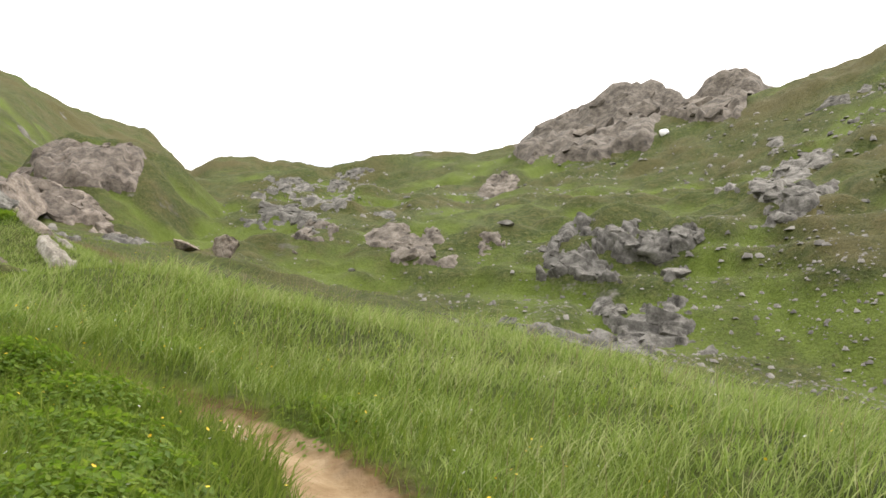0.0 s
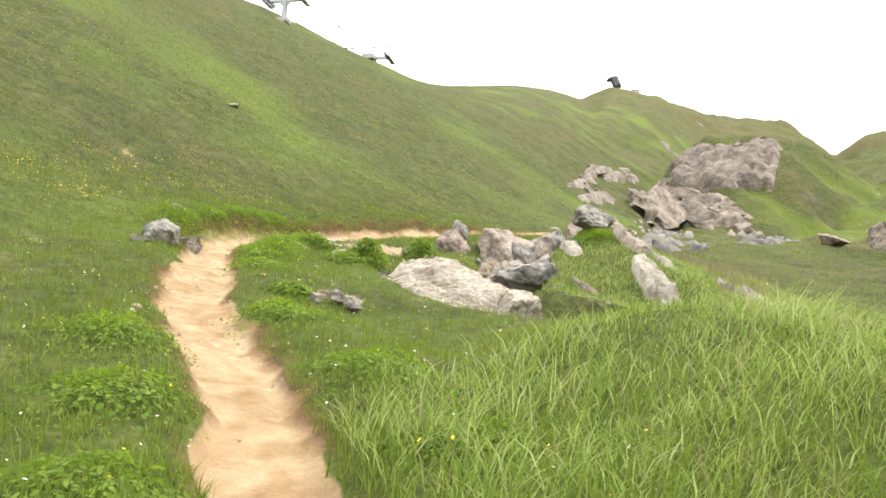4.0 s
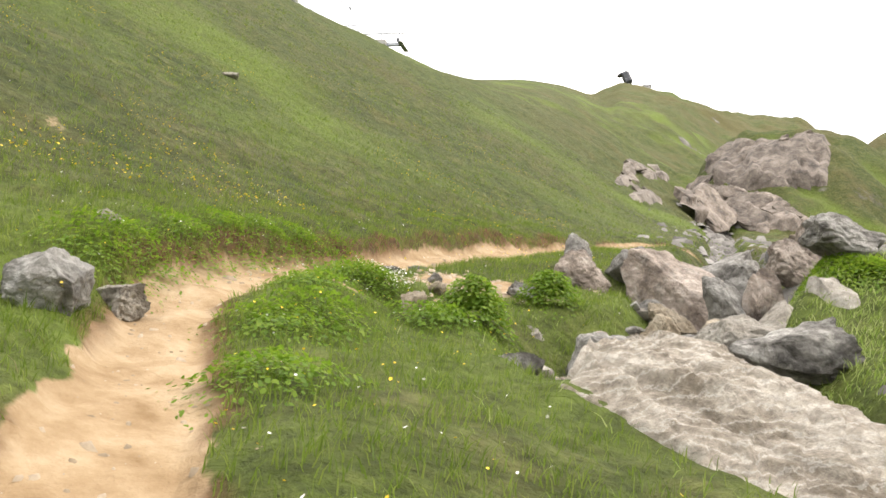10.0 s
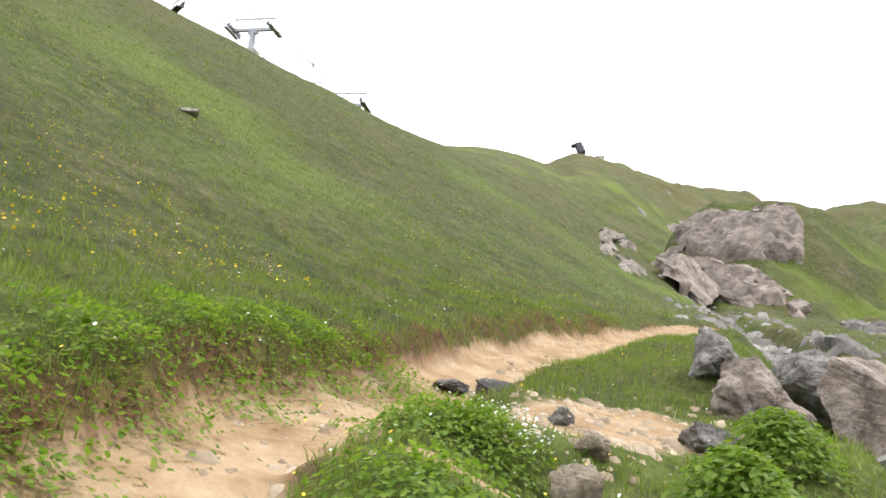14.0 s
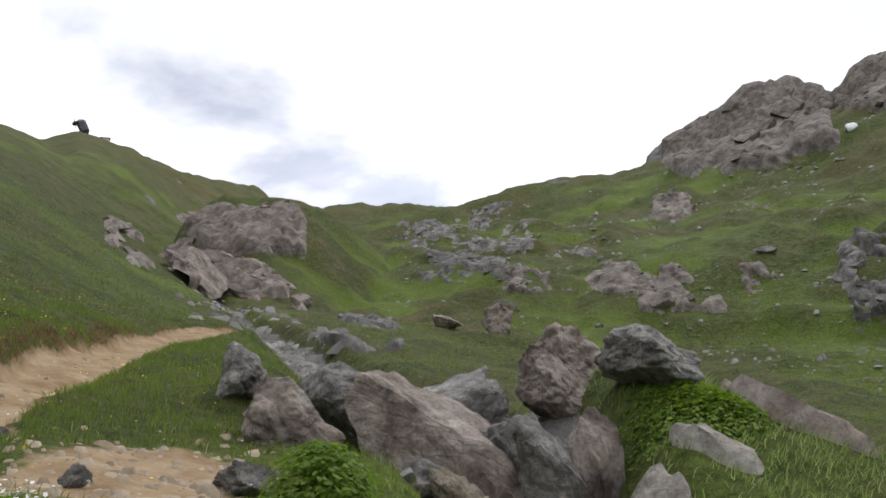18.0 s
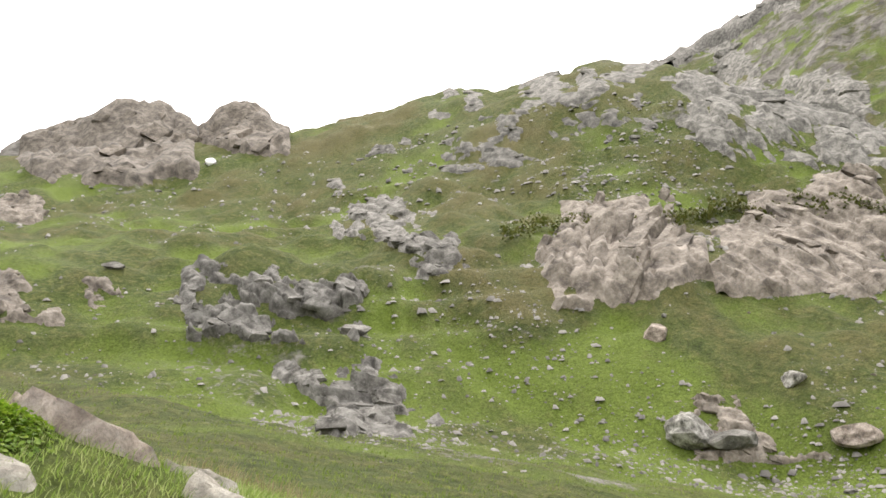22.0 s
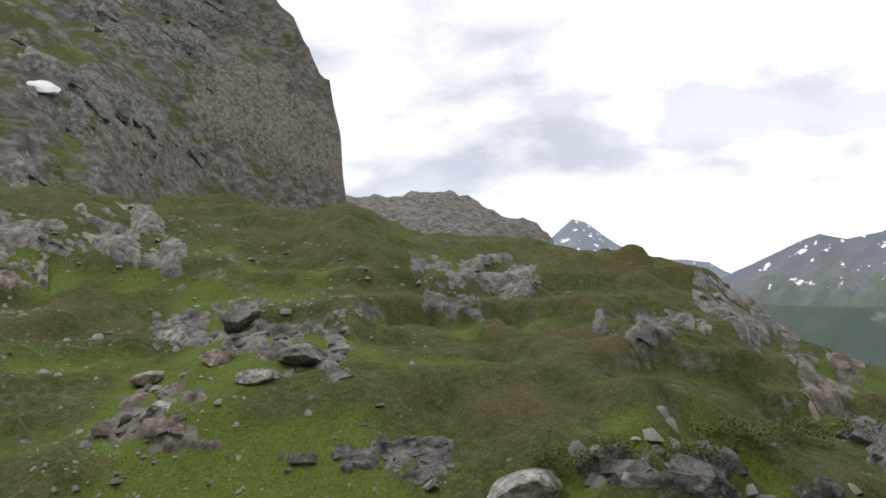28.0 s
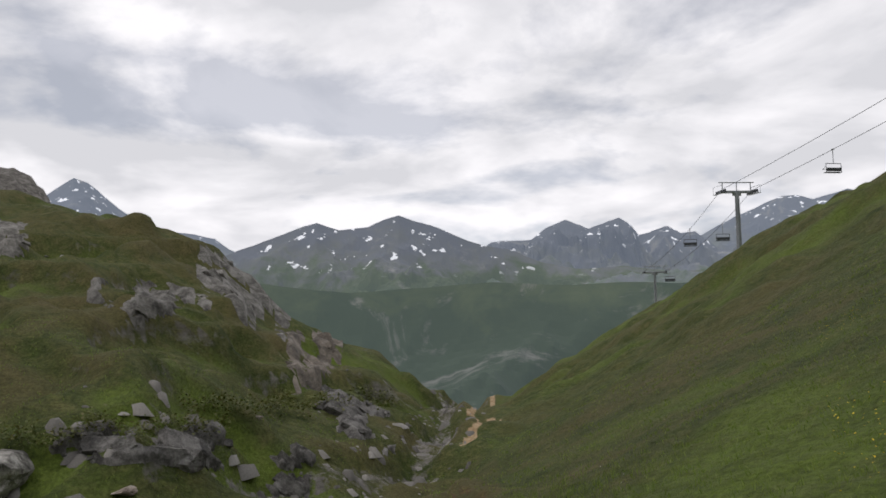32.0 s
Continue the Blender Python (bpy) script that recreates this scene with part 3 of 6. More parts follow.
def build_far(label, knots, crest, depth, foot, size, amp, seed, mat):
    """A distant range: a crest of given height angles and the slope in front of it."""
    a, e = zip(*sorted(knots))
    na, nr = 520, 70
    az = np.linspace(a[0], a[-1], na)
    k = np.linspace(0, 1.15, nr)
    A, K = np.meshgrid(az, k)
    R = crest - depth + depth * K
    X, Y = SX - R * np.sin(np.radians(A)), SY + R * np.cos(np.radians(A))
    zc = EYE_Z + crest * np.tan(np.radians(np.interp(A, a, e)))
    up = 0.62 * K + 0.38 * np.clip((K - 0.72) / 0.28, 0, 1) ** 1.3
    zz = foot + (zc - foot) * np.where(K < 1, up, 1 - (K - 1) * 1.5)
    zz = zz + (ridged(X, Y, size, 5, seed) - 0.5) * amp * np.clip(K * 1.5, 0, 1) * np.clip(0.06 + 3.0 * np.abs(K - 1), 0, 1)
    me = bpy.data.meshes.new("backdrop")
    i, j = np.meshgrid(np.arange(nr - 1), np.arange(na - 1), indexing="ij")
    q = np.stack([i * na + j, (i + 1) * na + j, (i + 1) * na + j + 1, i * na + j + 1], -1).reshape(-1, 4)
    me.from_pydata(np.stack([X.ravel(), Y.ravel(), zz.ravel()], 1).tolist(), [], q.tolist())
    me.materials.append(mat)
    return tagged(new("backdrop", me), label, "mountain", kind="structure")


FAR_HAZED = far_material("far_hazed_rock", 0.36, 0.5, True, 200, 600)
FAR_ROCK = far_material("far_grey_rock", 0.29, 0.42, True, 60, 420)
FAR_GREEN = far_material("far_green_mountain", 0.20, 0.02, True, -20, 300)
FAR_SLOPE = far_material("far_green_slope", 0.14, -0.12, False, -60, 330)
build_far("distant blue peak with thin snow on its shoulder", [(-108.85, 7.39), (-110.14, 8.34), (-111.12, 9.03), (-111.96, 8.78), (-112.82, 8.09), (-113.86, 7.2), (-114.91, 6.48), (-115.69, 6.12), (-117.05, 5.76), (-118.69, 5.66), (-119.98, 5.4), (-120.91, 4.71), (-123.36, 3.46)], 4200, 1700, 40, 520, 110, 131, FAR_HAZED)
build_far("distant snowy blue-grey mountain", [(-151.18, 3.58), (-153.81, 4.92), (-155.65, 5.84), (-157.44, 6.58), (-158.67, 7.01), (-159.52, 7.02), (-160.51, 6.65), (-162.5, 7.17), (-164.37, 6.66)], 4200, 1700, 40, 520, 110, 141, FAR_HAZED)
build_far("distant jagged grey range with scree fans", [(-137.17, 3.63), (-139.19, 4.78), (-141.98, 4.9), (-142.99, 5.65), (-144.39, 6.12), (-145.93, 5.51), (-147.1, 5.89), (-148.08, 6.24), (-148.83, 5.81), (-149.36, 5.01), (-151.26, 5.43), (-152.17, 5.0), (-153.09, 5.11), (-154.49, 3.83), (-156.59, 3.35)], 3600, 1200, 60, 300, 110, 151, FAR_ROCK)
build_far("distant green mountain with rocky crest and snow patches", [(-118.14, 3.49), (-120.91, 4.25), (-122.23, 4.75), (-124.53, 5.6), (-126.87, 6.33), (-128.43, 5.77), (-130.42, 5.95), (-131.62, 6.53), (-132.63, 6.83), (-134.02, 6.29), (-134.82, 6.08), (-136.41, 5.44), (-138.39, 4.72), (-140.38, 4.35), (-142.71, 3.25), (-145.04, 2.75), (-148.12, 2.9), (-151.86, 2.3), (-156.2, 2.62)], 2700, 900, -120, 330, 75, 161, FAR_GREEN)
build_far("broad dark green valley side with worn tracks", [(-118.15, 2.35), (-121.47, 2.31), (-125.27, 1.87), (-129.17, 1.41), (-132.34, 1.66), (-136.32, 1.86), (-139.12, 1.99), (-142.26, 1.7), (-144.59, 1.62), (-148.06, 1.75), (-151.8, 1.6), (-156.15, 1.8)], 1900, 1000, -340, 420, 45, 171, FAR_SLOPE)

# ---- helpers for things ----


def ground_z(x, y):
    """The height of the sheet of land at places of the plan."""
    x, y = np.atleast_1d(np.asarray(x, float)), np.atleast_1d(np.asarray(y, float))
    r, az = polar(x, y)
    zt, rr, na = LAND["z"], LAND["r"], LAND["n"]
    i = np.clip(np.searchsorted(rr, r) - 1, 0, len(rr) - 2)
    fr = np.clip((r - rr[i]) / (rr[i + 1] - rr[i]), 0, 1)
    ja = (az % 360) / 360 * na
    j = np.floor(ja).astype(int) % na
    fj = ja - np.floor(ja)
    k = (j + 1) % na
    return (zt[i, j] * (1 - fj) + zt[i, k] * fj) * (1 - fr) + (zt[i + 1, j] * (1 - fj) + zt[i + 1, k] * fj) * fr


def land_points(az, el, near=14.0, far=420.0):
    """Where lines of sight from the standing place, at bearings and height angles, first meet the land."""
    zt, rr, na = LAND["z"], LAND["r"], LAND["n"]
    i0, i1 = np.searchsorted(rr, near), np.searchsorted(rr, far)
    az, el = np.ravel(az), np.ravel(el)
    ja = (az % 360) / 360 * na
    j = np.floor(ja).astype(int) % na
    f = ja - np.floor(ja)
    col = zt[i0:i1, j] * (1 - f) + zt[i0:i1, (j + 1) % na] * f
    ang = np.maximum.accumulate((col - EYE_Z) / rr[i0:i1, None], axis=0)
    want = np.tan(np.radians(el))
    hit = np.clip((ang < want[None]).sum(0), 1, i1 - i0 - 1)
    c = np.arange(len(az))
    a0, a1 = ang[hit - 1, c], ang[hit, c]
    k = np.clip((want - a0) / np.maximum(a1 - a0, 1e-6), 0, 1)
    r = rr[i0 + hit - 1] * (1 - k) + rr[i0 + hit] * k
    z = col[hit - 1, c] * (1 - k) + col[hit, c] * k
    return np.stack([SX - r * np.sin(np.radians(az)), SY + r * np.cos(np.radians(az)), z], 1), r


def on_land(az, el):
    p, r = land_points([az], [el])
    return Vector(p[0]), float(r[0])


def part(name, me, mat, parent, label=""):
    """One mesh as a part of a thing."""
    if isinstance(me, bmesh.types.BMesh):
        bm, me = me, bpy.data.meshes.new(name)
        bm.to_mesh(me)
        bm.free()
    if mat and not me.materials:
        me.materials.append(mat)
    ob = new(name, me)
    ob.parent = parent
    return tagged(ob, label)


def mesh_from(name, verts, faces, mat, smooth=False):
    me = bpy.data.meshes.new(name)
    nv, k = len(verts), faces.shape[1]
    me.vertices.add(nv)
    me.vertices.foreach_set("co", np.asarray(verts, np.float32).ravel())
    me.loops.add(faces.size)
    me.loops.foreach_set("vertex_index", faces.ravel().astype(np.int32))
    me.polygons.add(len(faces))
    me.polygons.foreach_set("loop_start", (np.arange(len(faces)) * k).astype(np.int32))
    if smooth:
        me.polygons.foreach_set("use_smooth", np.ones(len(faces), bool))
    me.update()
    me.materials.append(mat)
    return me


def rock_material(name, dark, mid, light, scale=2.2, band=0.0, lichen=0.3, vein=0.0):
    m, tr, p, L = material(name)
    pos = tr.nodes.new("ShaderNodeNewGeometry").outputs["Position"]
    info = tr.nodes.new("ShaderNodeObjectInfo")
    n1 = noise_at(tr, pos, scale, 9, 0.66, 0.3)
    c = ramp(tr, (0.36, dark), (0.49, mid), (0.62, light))
    L(n1, c.inputs[0])
    col = c.outputs[0]
    if band:
        mp = tr.nodes.new("ShaderNodeMapping")
        mp.inputs["Rotation"].default_value = (0.5, 0.35, 0.4)
        L(pos, mp.inputs[0])
        wv = nd(tr, "ShaderNodeTexWave", Scale=band, Distortion=14.0, Detail=7.0, Detail_Scale=1.1, Detail_Roughness=0.68)
        wv.bands_direction = "Z"
        L(mp.outputs[0], wv.inputs[0])
        bs = ramp(tr, (0.25, (0.78, 0.77, 0.75)), (0.6, (1.0, 1.0, 1.0)), (0.93, (1.12, 1.12, 1.11)))
        L(wv.outputs[0], bs.inputs[0])
        mu = tr.nodes.new("ShaderNodeMix")
        mu.data_type, mu.blend_type = "RGBA", "MULTIPLY"
        mu.inputs[0].default_value = 0.4 if scale > 1 else 0.3
        L(col, mu.inputs[6])
        L(bs.outputs[0], mu.inputs[7])
        col = mu.outputs[2]
        if vein:
            vs = ramp(tr, (0.86, (0, 0, 0)), (0.98, (0.4, 0.4, 0.4)))
            L(wv.outputs[0], vs.inputs[0])
            col = mixc(tr, vs.outputs[0], col, (0.62, 0.60, 0.55))
    li = ramp(tr, (0.54, (0, 0, 0)), (0.60, (lichen, lichen, lichen)))
    L(noise_at(tr, pos, 5.5, 6, 0.7), li.inputs[0])
    col = mixc(tr, li.outputs[0], col, (0.33, 0.335, 0.31))
    fine = ramp(tr, (0.36, (0.62, 0.62, 0.62)), (0.5, (1.0, 1.0, 1.0)), (0.66, (1.28, 1.28, 1.26)))
    L(noise_at(tr, pos, scale * 6.5, 8, 0.78, 0.6), fine.inputs[0])
    mf = tr.nodes.new("ShaderNodeMix")
    mf.data_type, mf.blend_type = "RGBA", "MULTIPLY"
    mf.inputs[0].default_value = 0.9
    L(col, mf.inputs[6])
    L(fine.outputs[0], mf.inputs[7])
    col = mf.outputs[2]
    hv = nd(tr, "ShaderNodeHueSaturation")
    vr = tr.nodes.new("ShaderNodeMapRange")
    vr.inputs[3].default_value, vr.inputs[4].default_value = 0.78, 1.2
    L(info.outputs["Random"], vr.inputs[0])
    L(vr.outputs[0], hv.inputs["Value"])
    L(col, hv.inputs["Color"])
    L(hv.outputs[0], p.inputs["Base Color"])
    p.inputs["Roughness"].default_value = 0.88
    b = nd(tr, "ShaderNodeBump", Strength=1.0 if scale > 1.1 else 0.4, Distance=0.22 / scale)
    L(noise_at(tr, pos, scale * 2.4, 9, 0.72, 0.5), b.inputs["Height"])
    if band:
        b0 = nd(tr, "ShaderNodeBump", Strength=0.25, Distance=0.03)
        L(wv.outputs[0], b0.inputs["Height"])
        L(b0.outputs[0], b.inputs["Normal"])
    L(b.outputs[0], p.inputs["Normal"])
    return m


ROCK_GREY = rock_material("grey_rock", (0.060, 0.056, 0.050), (0.215, 0.206, 0.189), (0.41, 0.40, 0.375), 2.0, 1.1)
ROCK_PINK = rock_material("pinkish_rock", (0.075, 0.058, 0.047), (0.235, 0.192, 0.16), (0.40, 0.345, 0.30), 1.8, 0.9, 0.2)
ROCK_PALE = rock_material("pale_slab_rock", (0.16, 0.142, 0.115), (0.32, 0.295, 0.255), (0.45, 0.425, 0.375), 2.2, 1.6, 0.1)
ROCK_SLAB = rock_material("folded_slab_rock", (0.19, 0.158, 0.118), (0.345, 0.305, 0.25), (0.46, 0.42, 0.36), 3.0, 2.6, 0.05, 1.0)
ROCK_BROWN = rock_material("brown_cliff_rock", (0.045, 0.037, 0.030), (0.118, 0.099, 0.080), (0.205, 0.178, 0.15), 0.6, 0.25, 0.15)
ROCK_TAN = rock_material("tan_rock", (0.158, 0.122, 0.079), (0.288, 0.238, 0.169), (0.374, 0.324, 0.245), 2.6, 0.0, 0.1)
ROCK_DARK = rock_material("dark_schist", (0.040, 0.037, 0.036), (0.104, 0.099, 0.094), (0.194, 0.187, 0.180), 1.2, 0.9, 0.25)
ROCK_FAR_GREY = rock_material("cliff_rock", (0.037, 0.035, 0.031), (0.106, 0.101, 0.090), (0.215, 0.206, 0.188), 0.8, 0.3, 0.25)
ROCK_FAR_DARK = rock_material("dark_cliff_rock", (0.038, 0.035, 0.031), (0.108, 0.102, 0.092), (0.205, 0.198, 0.184), 1.0, 0.4, 0.2)
ROCK_CAVE = rock_material("brownish_cliff_rock", (0.055, 0.044, 0.036), (0.145, 0.118, 0.097), (0.245, 0.208, 0.176), 0.9, 0.3, 0.2)
ROCK_FAR_PINK = rock_material("warm_cliff_rock", (0.055, 0.044, 0.036), (0.148, 0.126, 0.104), (0.25, 0.22, 0.19), 0.7, 0.3, 0.15)


def rock_mesh(seed, sub=3, cuts=9, lo=0.5, hi=0.85, rough=0.10, box=False):
    """A broken rock of about unit half-size: a ball with flat faces struck off, then roughened."""
    rnd = random.Random(seed)
    bm = bmesh.new()
    bmesh.ops.create_icosphere(bm, subdivisions=sub, radius=1.25 if box else 1.0)
    planes = []
    if box:
        for ax in ((1, 0, 0), (-1, 0, 0), (0, 1, 0), (0, -1, 0), (0, 0, 1), (0, 0, -1)):
            v = Vector(ax) + Vector((rnd.uniform(-0.25, 0.25), rnd.uniform(-0.25, 0.25), rnd.uniform(-0.25, 0.25)))
            planes.append((v.normalized(), rnd.uniform(0.6, 0.8)))
    for i in range(cuts):
        v = Vector((rnd.gauss(0, 1), rnd.gauss(0, 1), rnd.gauss(0, 1))).normalized()
        planes.append((v, rnd.uniform(lo, hi) * (1.2 if box else 1.0)))
    off = Vector((rnd.uniform(0, 50), rnd.uniform(0, 50), rnd.uniform(0, 50)))
    for v in bm.verts:
        c = v.co
        for n, d in planes:
            k = c.dot(n) - d
            if k > 0:
                c = c - n * (k * 0.95)
        f = noise.fractal(c * 1.6 + off, 0.8, 2.1, 6) * rough
        f -= 0.5 * rough * max(0.0, 0.12 - abs(noise.noise(c * 1.1 + off * 1.7))) / 0.12
        f -= 0.35 * rough * max(0.0, 0.22 - abs(noise.noise(c * 2.3 - off))) / 0.22
        f += 0.22 * rough * noise.noise(c * 9.0 + off)
        v.co = c * (1 + f)
    for f in bm.faces:
        f.smooth = False
    me = bpy.data.meshes.new("rock")
    bm.to_mesh(me)
    bm.free()
    return me


def with_material(me, mat):
    m2 = me.copy()
    m2.materials.clear()
    m2.materials.append(mat)
    return m2


NEAR_ROCKS = [rock_mesh(100 + i, 5, 11, 0.42, 0.78, 0.15) for i in range(8)]
BLOCKS = [rock_mesh(200 + i, 5, 5, 0.62, 0.92, 0.13, True) for i in range(6)]
FAR_ROCKS = [rock_mesh(300 + i, 3, 9, 0.38, 0.75, 0.11) for i in range(8)]
BIG_SLABS = [rock_mesh(420 + i, 4, 3, 0.72, 0.98, 0.075, True) for i in range(8)]
_tinted = {}


def tinted(kind, i, mat):
    key = (kind, i, mat.name)
    if key not in _tinted:
        pool = {"near": NEAR_ROCKS, "block": BLOCKS, "far": FAR_ROCKS, "big": BIG_SLABS}[kind]
        _tinted[key] = with_material(pool[i % len(pool)], mat)
    return _tinted[key]


def boulder(x, y, top, size, mat, label, seed, kind="near", turn=None, tilt=(0, 0), name="boulder", group="", sink=0.3):
    """A boulder whose top reaches the given height; size is its half-measures."""
    ob = new(name, tinted(kind, seed, mat))
    if top is None:
        zc = float(ground_z(x, y)[0]) + size[2] * (1 - 2 * sink) * 0.8
    else:
        g = float(ground_z(x, y)[0])
        need = max(size[2], (top - g + 0.12) / 1.5)
        wider = min(1.32, (need / size[2]) ** 0.6)
        size = (size[0] * wider, size[1] * wider, need)
        zc = top - size[2] * 0.75
    m = pose(x, y, zc, tilt[0], tilt[1], turn if turn is not None else (seed * 67) % 360)
    ob.matrix_world = m @ Matrix.Diagonal((*size, 1))
    return tagged(ob, label, "rock", group)


# ---- boulders by the stream and the trail ----
B = boulder
B(-17.05, 19.2, 6.21, (0.28, 0.26, 0.28), ROCK_GREY, "small grey lichened boulder in the grass above the stream", 0)
B(-16.15, 19.6, 6.10, (0.66, 0.52, 0.58), ROCK_GREY, "large grey boulder with a dark hollow under it", 1, turn=20)
B(-16.15, 18.3, 5.66, (0.66, 0.5, 0.46), ROCK_PINK, "flat-topped pinkish boulder at the edge of the stream", 2, turn=-10, tilt=(0, 16))


def leaning_boulder(x, y, turn):
    """A wedge-sided boulder: a pointed upper corner, a long sloping top and a broad undercut front."""
    bm = bmesh.new()
    for c in ((-0.58, -0.15, 0.96), (-0.68, -0.2, 0.72), (-0.56, -0.28, 0.34), (-0.12, -0.38, -0.12), (0.66, -0.3, -0.15), (0.70, -0.1, 0.2), (0.2, -0.32, 0.47),
              (-0.36, 0.35, 0.98), (0.3, 0.45, 0.62), (0.74, 0.35, 0.24), (-0.4, 0.4, -0.2), (0.6, 0.4, -0.2)):
        bm.verts.new(c)
    hull = bmesh.ops.convex_hull(bm, input=bm.verts)
    bmesh.ops.subdivide_edges(bm, edges=bm.edges[:], cuts=5, use_grid_fill=True)
    bmesh.ops.subdivide_edges(bm, edges=bm.edges[:], cuts=1, use_grid_fill=True)
    off = Vector((7.0, 3.0, 1.0))
    bm.normal_update()
    for v in bm.verts:
        lay = Vector((v.co.x * 1.2 + v.co.z * 0.9, v.co.y, (v.co.z * 0.75 + v.co.x * 0.62) * 4))
        v.co += v.normal * (0.045 * noise.fractal(v.co * 2.4 + off, 0.8, 2.1, 6) + 0.035 * noise.fractal(lay * 1.6 + off, 0.8, 2.1, 4))
    me = bpy.data.meshes.new("boulder")
    bm.to_mesh(me)
    bm.free()
    me.materials.append(ROCK_PINK)
    ob = new("boulder", me)
    ob.matrix_world = pose(x, y, 4.69, 0, 0, turn) @ Matrix.Diagonal((1.24, 1.2, 1.2, 1))
    return tagged(ob, "great leaning wedge-shaped boulder over the stream", "rock")


leaning_boulder(-14.88, 18.98, 6)
B(-14.95, 20.1, 5.96, (0.78, 0.58, 0.42), ROCK_GREY, "grey boulder behind the leaning one", 4, turn=40)
B(-14.05, 19.1, 5.4, (0.42, 0.34, 0.36), ROCK_GREY, "grey rounded boulder in the stream bed", 5)
B(-13.75, 18.25, 5.28, (0.38, 0.34, 0.42), ROCK_GREY, "grey rounded boulder beside the stream", 6)
B(-13.4, 18.4, 5.45, (0.22, 0.21, 0.40), ROCK_PINK, "upright brownish stone leaning beside the stream", 7, tilt=(0, 10))
B(-13.7, 20.8, 6.34, (0.72, 0.56, 0.5), ROCK_PINK, "big rounded boulder on the grassy mound", 0, turn=70)
B(-13.85, 20.2, 5.95, (0.45, 0.4, 0.36), ROCK_PINK, "rounded brown boulder under a larger one", 2, turn=10)
B(-12.85, 19.4, 6.12, (0.50, 0.42, 0.24), ROCK_GREY, "flat layered boulder on the grassy mound", 2, turn=15)
B(-18.7, 51.0, 11.5, (1.3, 1.1, 1.3), ROCK_PINK, "upright pale brown boulder standing far down the meadow", 3, turn=30, tilt=(0, 8))
B(-21.2, 50.6, 10.9, (1.1, 0.9, 0.5), ROCK_PINK, "low rounded boulder beside the upright one", 6)
B(-12.9, 17.0, 4.75, (0.55, 0.42, 0.36), ROCK_PALE, "flat pale boulder at the edge of the stream", 1, turn=30)
B(-12.0, 16.7, 4.66, (0.52, 0.42, 0.34), ROCK_GREY, "flat grey boulder at the edge of the stream", 4, turn=65)
B(-14.55, 18.15, 4.95, (0.30, 0.26, 0.26), ROCK_TAN, "tan boulder between larger grey ones", 6)
B(-14.25, 17.5, 4.66, (0.28, 0.2, 0.2), ROCK_TAN, "yellowish stone in the stream bed", 2)
B(-13.75, 15.75, 4.36, (0.42, 0.34, 0.40), ROCK_GREY, "angular grey boulder in the stream bed", 5, "block", turn=24)
B(-14.1, 16.6, 4.5, (0.4, 0.26, 0.24), ROCK_GREY, "grey boulder in the stream bed", 3)
B(-14.7, 15.5, 4.48, (0.32, 0.26, 0.3), ROCK_PALE, "pale broken stone below the trail", 7)
B(-13.75, 14.75, 4.08, (0.48, 0.36, 0.34), ROCK_PALE, "pale cracked rock beside the great slab", 6, turn=120)
B(-13.1, 14.6, 4.0, (0.36, 0.28, 0.26), ROCK_PALE, "pale broken rock against the great slab", 3, turn=60)
B(-12.9, 15.5, 4.2, (0.34, 0.28, 0.24), ROCK_GREY, "grey stone in the stream bed", 0, turn=35)
B(-13.3, 16.2, 4.4, (0.36, 0.28, 0.26), ROCK_PALE, "pale rounded stone in the stream bed", 4, turn=75)


def stream_boulders(n, seed):
    """Middle-sized stones heaped along the stream bed below the great boulders."""
    rnd = random.Random(seed)
    line = [(-14.5, 18.6), (-14.1, 17.4), (-13.8, 16.4), (-13.3, 15.5), (-12.8, 14.9), (-13.3, 14.4)]
    for i in range(n):
        k = rnd.uniform(0, len(line) - 1.001)
        (ax, ay), (bx, by) = line[int(k)], line[int(k) + 1]
        x, y = ax + (bx - ax) * (k % 1) + rnd.gauss(0, 0.42), ay + (by - ay) * (k % 1) + rnd.gauss(0, 0.3)
        s = rnd.choice((0.09, 0.12, 0.16, 0.2, 0.27))
        mat, what = rnd.choice(((ROCK_GREY, "grey"), (ROCK_GREY, "grey"), (ROCK_PALE, "pale"), (ROCK_TAN, "tan"), (ROCK_PINK, "pinkish")))
        B(x, y, None, (s * rnd.uniform(0.9, 1.5), s, s * rnd.uniform(0.6, 0.9)), mat, what + " stone lying in the bed of the stream", rnd.randrange(8), rnd.choice(("near", "far")), rnd.uniform(0, 360), (rnd.uniform(-15, 15), rnd.uniform(-15, 15)), "boulder", "stones of the stream bed", 0.22)


stream_boulders(90, 9)
# the great pale slab and the block at its end


